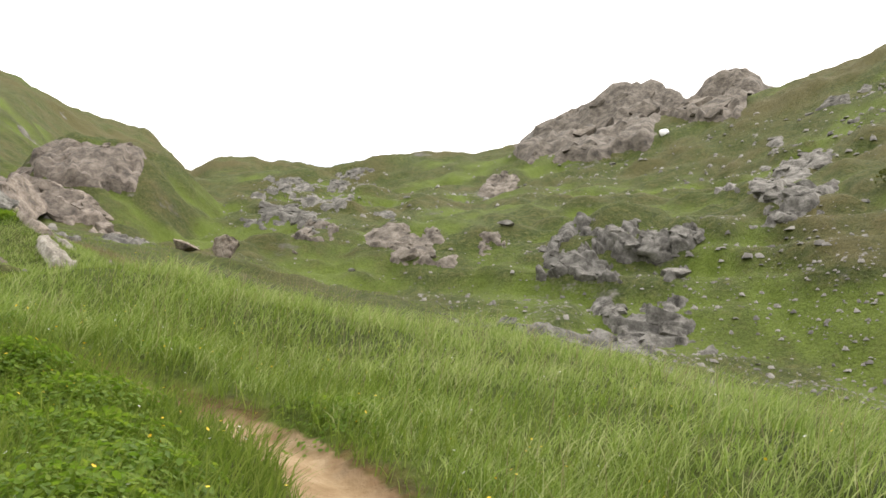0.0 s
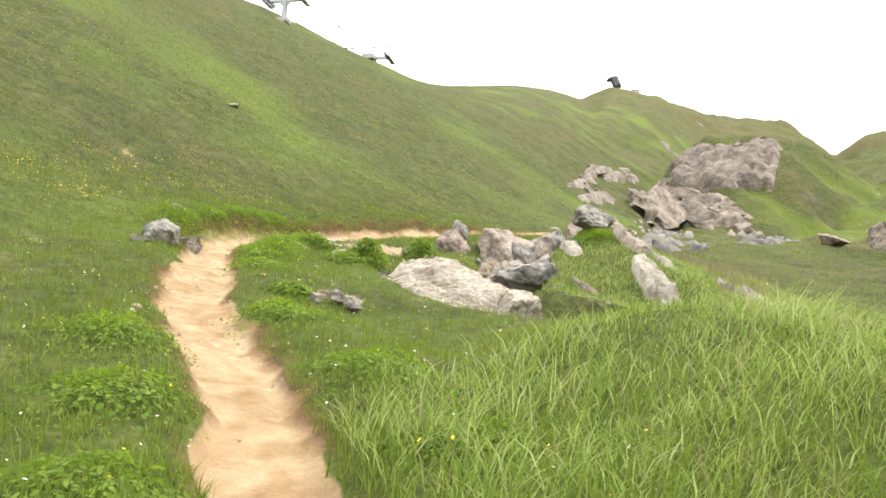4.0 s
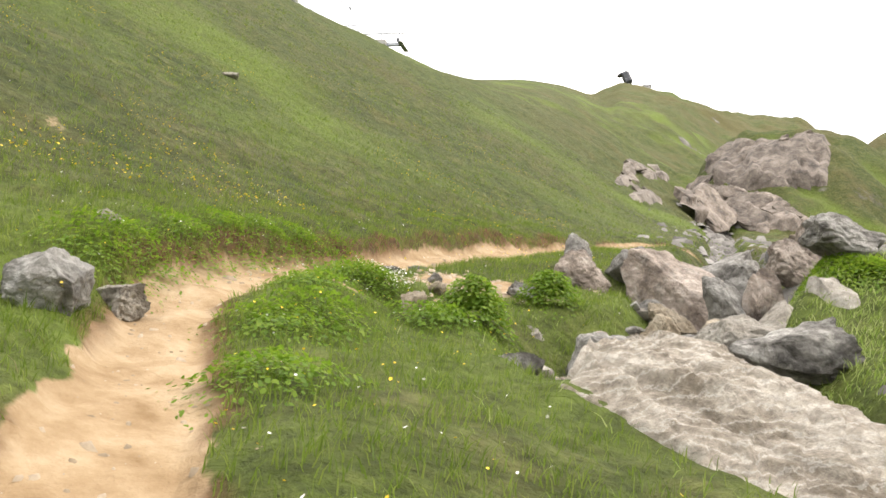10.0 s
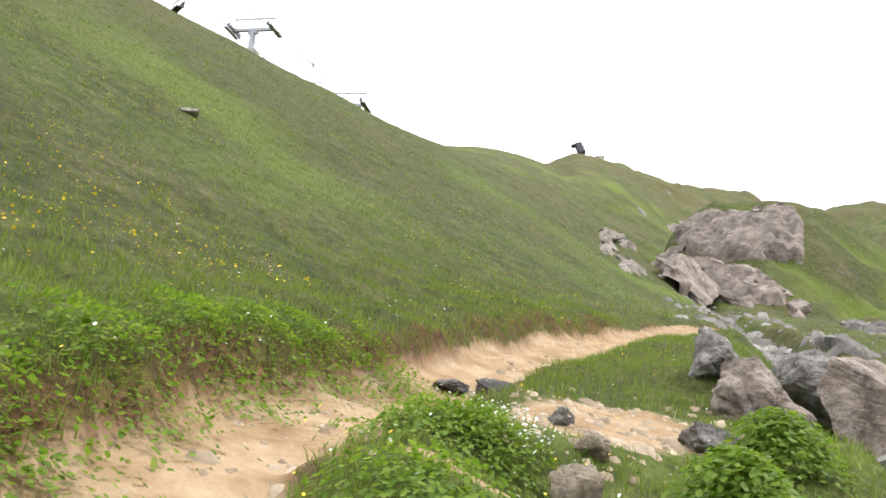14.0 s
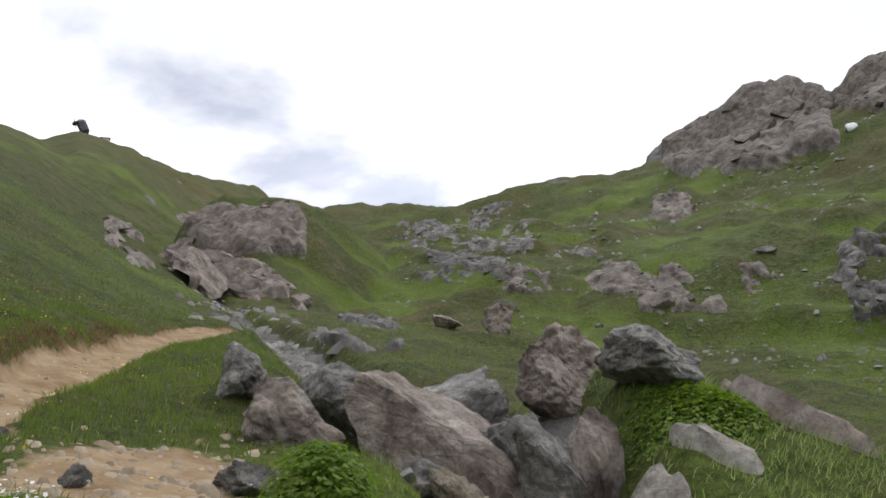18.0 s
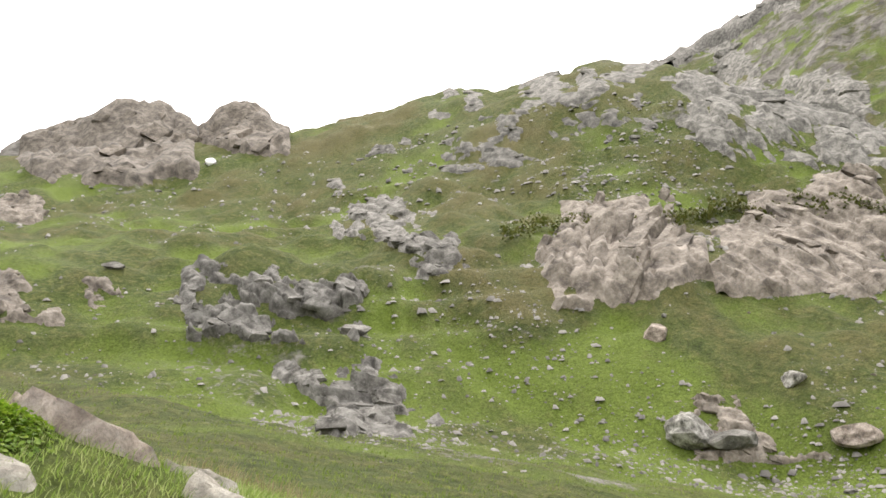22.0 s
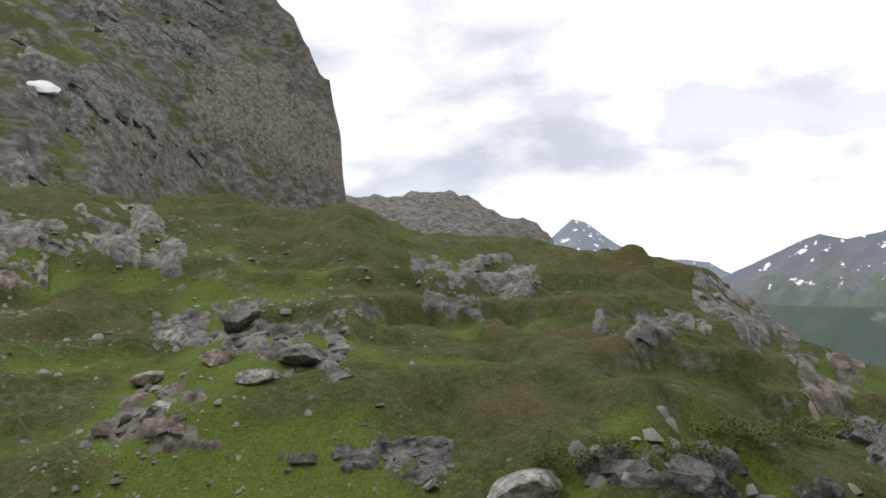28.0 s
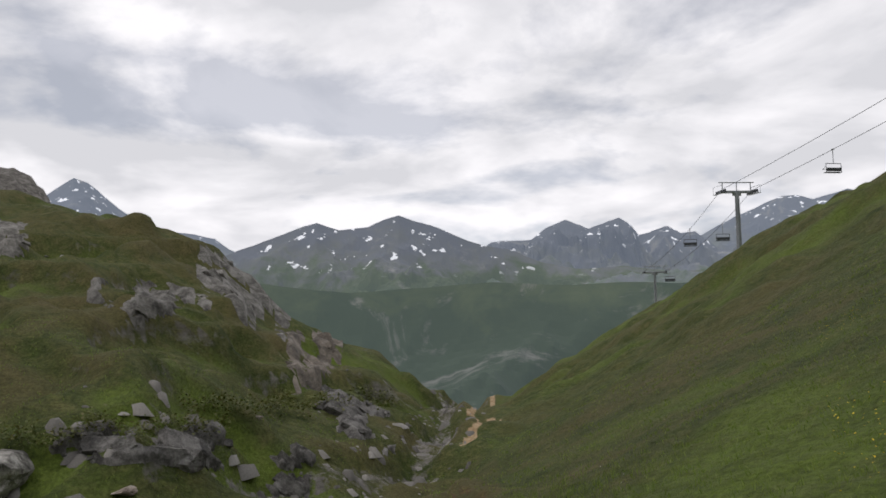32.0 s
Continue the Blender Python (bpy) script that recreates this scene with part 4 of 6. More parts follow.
def great_slab():
    """The long pale slab: a sloping face of folded layers that rises to a ridge on its far side and runs into the turf all round."""
    nu, nv = 170, 90
    u, v = np.meshgrid(np.linspace(-1, 1, nu), np.linspace(-1, 1, nv))
    ang = radians(-6)
    lx, ly = u * 1.4, v * 0.86
    x = -11.1 + lx * math.cos(ang) - ly * math.sin(ang)
    y = 13.7 + lx * math.sin(ang) + ly * math.cos(ang)
    rim = 1 - np.maximum(np.abs(u) ** 2.6, np.abs(v) ** 3)
    rim = rim + 0.18 * fbm(lx, ly, 0.7, 3, 5)
    body = step(-0.05, 0.42, rim)
    ridge = 0.18 + 0.48 * step(-1.1, 0.5, v) - 0.35 * step(0.5, 1.0, v)
    fold = 0.06 * fbm(lx * 0.7 + ly * 0.3, ly * 2.6 - lx * 0.5, 0.9, 6, 6, 0.58) - 0.05 * step(0.75, 0.95, ridged(lx * 0.5, ly * 1.5, 1.1, 2, 9))
    crackl = np.abs(lx + 0.95 + 0.2 * fbm(ly, lx, 0.8, 2, 4))
    fold = fold + 0.055 * ((lx * 0.55 + ly * 1.5 + 0.45 * fbm(lx, ly, 1.2, 3, 8)) * 2.3 % 1.0) + 0.02 * fbm(lx * 2 + ly, ly * 5 - lx, 0.5, 4, 10)
    z = 3.0 - 0.20 * lx + body * (ridge + fold + 0.42) * (1 - 0.25 * np.clip(u, 0, 1)) - 0.18 * np.exp(-(crackl / 0.06) ** 2) * body
    i, j = np.meshgrid(np.arange(nv - 1), np.arange(nu - 1), indexing="ij")
    q = np.stack([i * nu + j, i * nu + j + 1, (i + 1) * nu + j + 1, (i + 1) * nu + j], -1).reshape(-1, 4)
    me = mesh_from("rock_slab", np.stack([x.ravel(), y.ravel(), z.ravel()], 1), q, ROCK_SLAB)
    return tagged(new("rock_slab", me), "great pale slab of folded rock beside the stream", "rock")


great_slab()
B(-9.58, 13.72, 3.60, (0.44, 0.34, 0.38), ROCK_SLAB, "tan block broken off the great slab", 5, "block", turn=-30, tilt=(-14, 10))
for i, (x, y, size, mat, what) in enumerate([(-10.06, 10.92, 0.13, ROCK_GREY, "grey"), (-9.9, 11.1, 0.14, ROCK_TAN, "tan"), (-9.88, 10.86, 0.12, ROCK_GREY, "grey"), (-9.72, 10.98, 0.13, ROCK_PALE, "pale"), (-9.7, 10.74, 0.12, ROCK_PALE, "pale"), (-9.98, 10.72, 0.12, ROCK_TAN, "tan"), (-9.54, 10.86, 0.13, ROCK_GREY, "grey"), (-9.86, 10.58, 0.11, ROCK_PALE, "pale")]):
    B(x, y, None, (size * 1.05, size * 0.85, size * 0.75), mat, what + " stone in a small heap by the grass", i, ("near", "block")[i % 2], tilt=(i * 37 % 30 - 15, i * 53 % 26 - 13), group="heap of stones", sink=0.3)
# beside the trail
B(-14.3, 10.35, 4.64, (0.40, 0.33, 0.32), ROCK_GREY, "rough grey lichened boulder beside the trail", 7, turn=200)
B(-14.8, 11.02, 4.44, (0.24, 0.18, 0.16), ROCK_PALE, "layered pale stone beside the trail", 2, "block", turn=20)
B(-14.55, 10.9, 4.22, (0.14, 0.11, 0.14), ROCK_TAN, "small tan stone in the trail bank", 3)
B(-16.2, 11.3, None, (0.24, 0.15, 0.12), ROCK_PALE, "flat pale stone in the grass", 5)
B(-13.7, 9.75, None, (0.18, 0.16, 0.12), ROCK_GREY, "half-buried grey stone in the grass", 4)
B(-18.28, 16.3, None, (0.3, 0.2, 0.09), ROCK_DARK, "dark flat stone lying across the trail", 1, turn=15)
B(-17.9, 16.55, None, (0.3, 0.2, 0.13), ROCK_DARK, "dark wedge-shaped stone at the edge of the trail", 0, "block", turn=-20, tilt=(0, 20))
B(-15.42, 14.52, 4.84, (0.17, 0.14, 0.17), ROCK_TAN, "pale tan angular stone below the trail", 3)
B(-15.32, 14.34, 4.44, (0.18, 0.14, 0.16), ROCK_PALE, "pale stone below the trail", 6)
B(-15.18, 14.18, 4.36, (0.14, 0.12, 0.14), ROCK_PALE, "pale pointed stone below the trail", 7)
B(-15.2, 13.95, 4.2, (0.16, 0.13, 0.1), ROCK_GREY, "small grey stone below the trail", 5)
B(-15.8, 15.15, None, (0.15, 0.13, 0.15), ROCK_TAN, "tan stone in the bare earth", 1)
B(-15.75, 16.6, None, (0.34, 0.22, 0.2), ROCK_GREY, "grey stone in the bare earth", 4)
B(-16.4, 15.6, None, (0.12, 0.1, 0.1), ROCK_GREY, "small grey stone in the bare earth", 2)
B(-31.0, 19.2, None, (0.5, 0.34, 0.16), ROCK_PALE, "pale flat rock lying on the grassy hill", 3)
# slabs on the mound across the stream


def turf_slab(x0, y0, turn, lx, ly, high, mat, label, seed, group=""):
    """A worn rib of rock that shows through the turf and runs under it at its edges."""
    nu, nv = max(14, int(lx / 0.05)), max(10, int(ly / 0.05))
    u, v = np.meshgrid(np.linspace(-1, 1, nu), np.linspace(-1, 1, nv))
    c, s = math.cos(radians(turn)), math.sin(radians(turn))
    x, y = x0 + u * lx * c - v * ly * s, y0 + u * lx * s + v * ly * c
    g = ground_z(x.ravel(), y.ravel()).reshape(x.shape)
    rim = 1 - (np.abs(u) ** 3 + np.abs(v) ** 3) + 0.3 * fbm(x, y, 0.6 * max(lx, ly), 3, seed, 0.4)
    body = step(0.0, 0.35, rim)
    z = g - 0.12 + body * ((high + 0.12) * (0.55 + 0.22 * v + 0.16 * fbm(x, y, 0.6 * max(lx, ly), 3, seed + 5)) + 0.035 * fbm(x * c + y * s, (y * c - x * s) * 2.5, 0.4, 4, seed + 6) + 0.05 * ((x * 0.8 + y * 1.7 + 0.3 * fbm(x, y, 0.6, 2, seed)) * 2.2 % 1.0))
    i, j = np.meshgrid(np.arange(nv - 1), np.arange(nu - 1), indexing="ij")
    q = np.stack([i * nu + j, i * nu + j + 1, (i + 1) * nu + j + 1, (i + 1) * nu + j], -1).reshape(-1, 4)
    ob = new("rock_slab", mesh_from("rock_slab", np.stack([x.ravel(), y.ravel(), z.ravel()], 1), q, mat))
    return tagged(ob, label, "rock", group)


for i, (x, y, a, b, turn, h) in enumerate([(-11.6, 19.2, 0.75, 0.3, 150, 0.3), (-10.2, 17.9, 0.85, 0.3, 140, 0.34), (-9.5, 17.4, 0.6, 0.24, 140, 0.28), (-8.9, 18.6, 0.9, 0.22, 138, 0.24), (-8.1, 18.2, 1.0, 0.26, 136, 0.28), (-7.3, 17.8, 1.1, 0.3, 134, 0.32),
                                            (-6.5, 17.9, 0.9, 0.26, 134, 0.26), (-10.6, 18.9, 0.4, 0.2, 150, 0.18), (-7.9, 16.8, 0.5, 0.2, 138, 0.2), (-9.0, 16.6, 0.35, 0.16, 140, 0.16), (-12.4, 18.2, 0.4, 0.2, 150, 0.2), (-6.6, 16.9, 0.6, 0.2, 136, 0.22), (-11.0, 16.9, 0.4, 0.18, 160, 0.16)]):
    turf_slab(x, y, turn, a, b, h, ROCK_PALE if i % 3 else ROCK_PINK, "pale slanting slab showing through the turf of the mound", 40 + i, "slabs on the mound")
for i, (x, y, a, b, turn, h) in enumerate([(-13.6, 16.9, 0.7, 0.45, 30, 0.2), (-12.4, 15.6, 0.8, 0.4, -20, 0.22), (-13.2, 17.6, 0.6, 0.4, 10, 0.22)]):
    turf_slab(x, y, turn, a, b, h, ROCK_GREY if i % 2 else ROCK_PALE, "worn grey bedrock in the bed of the stream", 70 + i, "bedrock of the stream")

# ---- outcrops and boulders on the slopes ----


def cells(s, t, seed):
    """A plan of joints: for each place how far the two nearest cell centres lie, and the lift and lean of its cell."""
    f1, f2 = np.full(np.shape(s), 9.0), np.full(np.shape(s), 9.0)
    lift = np.zeros(np.shape(s))
    for di in (-1, 0, 1):
        for dj in (-1, 0, 1):
            i, j = np.floor(s) + di, np.floor(t) + dj
            ds, dt = s - i - 0.5 - 0.45 * lattice(i, j, seed), t - j - 0.5 - 0.45 * lattice(i, j, seed + 1)
            d = np.hypot(ds, dt)
            near = d < f1
            f2 = np.where(near, f1, np.minimum(f2, d))
            lift = np.where(near, 0.5 + 0.5 * lattice(i, j, seed + 2) + 0.6 * ds * lattice(i, j, seed + 3) + 0.6 * dt * (lattice(i, j, seed + 4) - 0.4), lift)
            f1 = np.where(near, d, f1)
    return f1, f2, lift


def land_normal(x, y, h):
    gx = (ground_z(x + h, y) - ground_z(x - h, y)) / (2 * h)
    gy = (ground_z(x, y + h) - ground_z(x, y - h)) / (2 * h)
    n = np.stack([-gx, -gy, np.ones_like(gx)], 1)
    return n / np.linalg.norm(n, axis=1)[:, None]


def rock_face(label, mat, az0, az1, el0, el1, thick, block, dip, seed, long=2.2, ragged=0.6, bare=0.0, skew=0.0, most=9000):
    """Bedrock that breaks through the turf between two bearings and two height angles: jointed blocks that step
    out of the slope along one dip, with clefts between them and turf left standing where the rock is low."""
    az = np.linspace(az0, az1, 24)
    el = np.linspace(el0, el1, 12)
    A, E = np.meshgrid(az, el)
    _, rs = land_points(A.ravel(), (E + skew * ((A - az0) / (az1 - az0) - 0.5)).ravel())
    lo, hi = np.percentile(rs, 4) * 0.985, np.percentile(rs, 96) * 1.015
    rm = float(np.median(rs))
    wide, high = radians(abs(az1 - az0)) * rm, radians(el1 - el0) * rm
    run = math.hypot(hi - lo, high)
    res = max(math.sqrt(wide * run / most), 0.05)
    na, nr = max(12, int(wide / res)), max(12, int(run / res))
    A, R = np.meshgrid(np.linspace(az0, az1, na), np.linspace(lo, hi, nr))
    a, r = np.radians(A.ravel()), R.ravel()
    x, y = SX - r * np.sin(a), SY + r * np.cos(a)
    z = ground_z(x, y)
    e = np.degrees(np.arctan2(z - EYE_Z, r))
    u = (A.ravel() - az0) / (az1 - az0)
    v = (e - el0 - skew * (u - 0.5)) / (el1 - el0)
    s, t = u * wide, v * high
    rho = np.hypot(2 * u - 1, 2 * v - 1)
    hold = 1 - rho + ragged * (1.05 * fbm(s, t * 1.4, block * 4.5, 4, seed + 7, 0.6)) + bare + 0.08 - 0.25 * ragged
    hold = np.minimum(hold, 3.0 * (0.97 - np.maximum(np.abs(2 * u - 1), np.abs(2 * v - 1))) + 0.3 * fbm(s, t, block * 2, 2, seed + 8))
    if ragged > 0.5:  # turf between the blocks
        hold = np.minimum(hold, 0.20 + 0.85 * fbm(s, t * 1.7, block * 2.2, 4, seed + 15, 0.6))
    mask = step(0.0, 0.12, hold)
    c, q = math.cos(radians(dip)), math.sin(radians(dip))
    s1, t1 = s * c + t * q, -s * q + t * c
    wob = 0.35 * fbm(s, t, block * 2.5, 3, seed + 9)
    f1, f2, rnd = cells(s1 / (block * long) + wob, t1 / (block / long * 1.3) + wob, seed)
    g1, g2, rn2 = cells(s1 / (block * long * 0.5) + wob, t1 / (block / long * 0.7) - wob, seed + 31)
    cleft = step(0.10, 0.0, f2 - f1)
    d = 0.30 + 0.62 * rnd + 0.24 * rn2 - 0.34 * cleft
    d = 0.46 * thick * (d * step(0.0, 0.30, hold) - 0.12 * (1 - step(0.0, 0.2, hold)))
    n = land_normal(x, y, max(block * 0.6, rm * 0.012))
    p = np.stack([x, y, z], 1) + n * d[:, None]
    i, j = np.meshgrid(np.arange(nr - 1), np.arange(na - 1), indexing="ij")
    quad = np.stack([i * na + j, (i + 1) * na + j, (i + 1) * na + j + 1, i * na + j + 1], -1).reshape(-1, 4)
    if az1 < az0:
        quad = quad[:, ::-1]
    quad = quad[(mask[quad] > 0.02).any(1)]
    if not len(quad):
        return None
    used, quad = np.unique(quad, return_inverse=True)
    root = new("rock_outcrop")
    rng = np.random.default_rng(seed)
    inside = np.flatnonzero(hold > 0.05)
    mid = Vector(p[inside].mean(0)) if len(inside) else Vector(p[0])
    root.location = mid
    part("bedrock", mesh_from("bedrock", p[used] - np.array(mid), quad.reshape(-1, 4), mat), mat, root)
    # blocks split off the bedrock
    for k in rng.choice(inside, min(len(inside), int(most / 260)), replace=False) if len(inside) else ():
        a1 = float(a[k])
        side = Vector((math.cos(a1), math.sin(a1), 0))
        out = (Vector((math.sin(a1), -math.cos(a1), 0)) * 0.6 + Vector(n[k])).normalized()
        up = out.cross(side).normalized()
        side = up.cross(out)
        big = block * float(rng.choice((0.28, 0.4, 0.55, 0.8))) * (0.5 + min(1.0, 2 * float(hold[k])))
        m = Matrix((side, up, out)).transposed().to_4x4()
        turn = pose(0, 0, 0, float(rng.normal(-8, 9)), float(rng.normal(0, 9)), dip + float(rng.normal(0, 8)))
        ob = new("slab", tinted("big", int(rng.integers(8)), mat))
        ob.parent = root
        ob.matrix_local = Matrix.Translation(Vector(p[k]) - mid - out * big * 0.12) @ m @ turn @ Matrix.Diagonal((big * long**0.5 * 0.8, big * long**-0.5, min(big * 0.36, 0.42 * thick), 1))
    return tagged(root, label, "rock outcrop")


for row in [
    ("broad cliff of pale pinkish slabs with upright joints", ROCK_FAR_PINK, -37.6, -51.5, 5.9, 13.7, 1.9, 2.0, 68, 5, 3.0, 0.45, 0.12, -0.4, 9000),
    ("broad cliff of pale slabs running down into the turf", ROCK_FAR_PINK, -50.4, -64.5, 5.5, 13.4, 1.9, 1.8, -40, 8, 3.2, 0.5, 0.12, -0.9, 9000),
    ("slanting grey rock band running down the slope", ROCK_FAR_GREY, -49.6, -71.9, 13.1, 18.7, 1.8, 1.6, -42, 11, 2.6, 0.7, 0.12, -6.6, 9000),
    ("brown slabs at the end of the rock band", ROCK_FAR_PINK, -67.8, -75.7, 6.4, 11.3, 1.4, 1.3, -36, 14, 2.6, 0.6, 0.1, -0.9, 5000),
    ("rock band ending in broken slabs above the meadow", ROCK_FAR_GREY, -71.0, -84.7, 7.8, 13.0, 1.5, 1.4, -32, 17, 2.4, 0.7, 0.05, -3.3, 5000),
    ("grey rock knot on the green slope", ROCK_FAR_DARK, -27.9, -34.9, 8.9, 14.2, 1.5, 1.4, -25, 20, 1.8, 0.7, 0.05, 0.1, 4000),
    ("dark broken crag on the slope", ROCK_FAR_DARK, -14.2, -27.0, 5.0, 10.9, 2.0, 1.2, -24, 23, 2, 0.62, 0.34, -1.5, 8000),
    ("low dark rocks at the foot of the slope", ROCK_FAR_DARK, -19.9, -29.5, 0.3, 4.0, 1, 0.9, 10, 26, 2.2, 0.9, 0, -0.9, 4000),
    ("dark rocks in the green hummock", ROCK_FAR_DARK, -20.1, -33.1, -1.4, 4.0, 1, 1, -15, 29, 2.4, 1, -0.05, -0.4, 5000),
    ("grey rocks breaking through the skyline turf", ROCK_FAR_GREY, -32.4, -51.1, 20.6, 22.7, 1.4, 1.6, -15, 32, 2.6, 0.9, 0.1, 0.5, 4000),
    ("low ribs of rock in the turf below the skyline", ROCK_FAR_GREY, -26.7, -49.7, 16.5, 20.6, 1, 1.3, -12, 35, 3, 1.3, -0.15, 0.3, 6000),
    ("pile of pale pinkish slabs at the foot of the slope", ROCK_FAR_PINK, -46.4, -56.8, -4.7, -0.3, 0.9, 0.6, -20, 38, 2.4, 1.0, -0.05, -0.4, 4000),
    ("pale grey rock across the face of the mountain", ROCK_FAR_GREY, -50.5, -79.5, 13.3, 24.8, 2.2, 5, -24, 41, 3, 1.2, -0.05, -5.2, 16000),
    ("pale grey rock on the flank of the mountain", ROCK_FAR_GREY, -73.7, -94.2, 13.1, 25.3, 2.2, 5, -30, 44, 2.4, 1.2, -0.12, -1.6, 14000),
    ("rising dark cliff band along the top of the mountain", ROCK_FAR_DARK, -47.9, -66.3, 23.6, 27.2, 3.4, 4, 12, 47, 3.4, 0.3, 0.2, 5.2, 7000),
    ("reddish-brown cliff below the summit of the mountain", ROCK_BROWN, -65.0, -77.0, 24.7, 28.5, 3.6, 4.5, 84, 50, 1.8, 0.2, 0.3, -0.4, 6000),
    ("dark cliff band under the flat top of the mountain", ROCK_FAR_DARK, -75.7, -90.1, 23.7, 27.1, 3.4, 4.5, -8, 53, 3, 0.4, 0.1, -3.1, 6000),
    ("pale steep end wall of the mountain", ROCK_FAR_PINK, -84.8, -95.5, 13.2, 20.9, 3, 5, 78, 56, 2.2, 0.5, 0.15, -4.1, 9000),
    ("reddish rubble below the snow patch", ROCK_BROWN, -76.8, -87.1, 13.8, 16.5, 2.2, 1.8, -10, 59, 1.6, 0.7, 0.05, -1.7, 4000),
    ("grey rocks in the turf of the slope", ROCK_FAR_DARK, -80.3, -88.9, 1.9, 5.1, 0.61, 0.64, -14, 62, 2.6, 1.1, 0, -0.5, 4000),
    ("dark layered rocks in the turf of the slope", ROCK_FAR_DARK, -86.5, -95.5, -0.8, 4.8, 0.61, 0.64, 14, 65, 3, 1.3, -0.08, -0.6, 5000),
    ("brown rocks in bare earth at the foot of the slope", ROCK_FAR_PINK, -77.6, -88.0, -4.8, 1.0, 0.7, 0.7, 4, 68, 2.6, 1.1, -0.2, -0.6, 4000),
    ("small dark rocks in the turf of the meadow", ROCK_FAR_DARK, -99.5, -104.6, 2.6, 7.3, 0.54, 0.56, 5, 71, 3, 1.3, -0.1, -0.5, 3000),
    ("dark overhung rock bank at the foot of the slope", ROCK_DARK, -90.7, -101.8, -8.1, -5.0, 0.68, 0.64, 4, 74, 3.2, 0.9, 0.15, -1, 5000),
    ("dark hollowed rock bank above the stream bed", ROCK_DARK, -107.9, -120.9, -10.9, -6.7, 0.75, 0.72, -6, 77, 2.6, 1.1, 0.1, -0.9, 5000),
    ("slanting dark rock rib above the stream bed", ROCK_DARK, -117.2, -126.1, -10.9, -6.0, 0.82, 0.72, -35, 80, 2.8, 0.9, 0.05, -4.5, 5000),
    ("dark rock band above the stream", ROCK_DARK, -124.7, -132.1, -9.3, -5.5, 0.82, 0.8, -28, 83, 2.6, 0.9, 0.1, -2.8, 5000),
    ("reddish rock face on the spur", ROCK_BROWN, -124.6, -128.5, -5.0, -1.1, 0.68, 1.04, -60, 86, 2, 0.8, 0.1, -0.3, 3000),
    ("grey rocks in the turf of the spur", ROCK_FAR_DARK, -111.9, -118.9, -0.5, 2.4, 0.82, 0.8, -20, 89, 2, 1.1, 0.05, -0.6, 3000),
    ("dark rocks under the skyline of the spur", ROCK_FAR_DARK, -118.7, -125.0, -0.7, 3.2, 0.95, 1.04, -38, 92, 2.4, 0.9, 0.1, -3.6, 4000),
    ("grey ledges in the turf of the slope", ROCK_FAR_DARK, -86.6, -95.9, -1.0, 5.0, 0.68, 0.72, 12, 95, 3, 1.4, -0.08, -0.8, 5000),
    ("low grey ledges in the turf of the shoulder", ROCK_FAR_DARK, -100.0, -109.1, 4.0, 7.2, 0.68, 0.8, -5, 98, 3.2, 1.3, -0.05, -0.7, 3000),
    ("row of pale rocks along the hummock", ROCK_FAR_PINK, 4.5, -11.1, 7.2, 10.7, 1, 0.9, 15, 101, 2, 1, 0, -1.5, 6000),
    ("low pale ribs across the green hummock", ROCK_FAR_GREY, 15.6, -1.4, 12.0, 14.7, 0.9, 1.1, 6, 104, 3.4, 1.2, -0.1, -1.1, 6000),
    ("pale rock standing on the skyline slope", ROCK_FAR_PINK, -3.2, -6.1, 13.2, 15.2, 1.6, 1.4, 60, 107, 1.5, 0.4, 0.15, -0.3, 2500),
    ("pale rocks on the green hummock", ROCK_FAR_PINK, 8.5, 4.0, 9.3, 11.9, 1.1, 0.9, 60, 110, 1.6, 0.7, 0.05, -0.3, 3000),
    ("grey rocks on the slope above the crag", ROCK_FAR_DARK, -23.4, -32.8, 10.7, 16.4, 1.2, 1.4, -15, 113, 2.6, 1.2, -0.1, -1.7, 6000),
    ("grey rock ledge on the skyline above the hummock", ROCK_FAR_GREY, 9.8, 6.2, 14.0, 16.1, 1, 1, 20, 116, 2, 0.6, 0.1, 1.3, 2500),
    ("dark brown crag standing over the slope", ROCK_BROWN, -3.7, -16.2, 16.3, 22.2, 3.6, 4, 58, 119, 1.8, 0.35, 0.3, 0.4, 9000),
    ("dark brown twin crag standing over the slope", ROCK_BROWN, -15.8, -22.2, 18.4, 22.2, 3.6, 3.6, 62, 122, 1.7, 0.25, 0.3, -1.5, 7000),
    ("brownish cliff of the knoll above the gully", ROCK_CAVE, 30.9, 21.1, 12.4, 15.9, 2.6, 2.0, 66, 125, 1.9, 0.5, 0.24, -0.5, 8000),
    ("pinkish rock below the cave", ROCK_CAVE, 30.9, 24.8, 9.8, 12.5, 2.4, 2.4, -30, 128, 1.6, 0.3, 0.25, -1.3, 5000),
    ("broken rocks in the gully below the cave", ROCK_CAVE, 27.5, 20.5, 8.3, 11.6, 1.7, 1.3, -38, 131, 2, 0.5, 0.1, -2.2, 5000),
    ("grey boulder rubble in the stream gully", ROCK_FAR_GREY, 23.1, 14.3, 5.6, 8.9, 0.9, 0.7, -20, 134, 1.5, 0.8, 0.15, -2.1, 7000),
    ("pale rocks in the hillside by the gully", ROCK_FAR_PINK, 35.5, 30.0, 11.2, 14.3, 1.4, 1.3, -40, 137, 1.8, 0.7, 0, -2.1, 4000),
    ("grey ledges on the slope above the gully", ROCK_FAR_GREY, 15.0, 8.7, 12.9, 14.9, 1, 1.1, 12, 140, 3, 0.8, 0, 0.1, 3500),
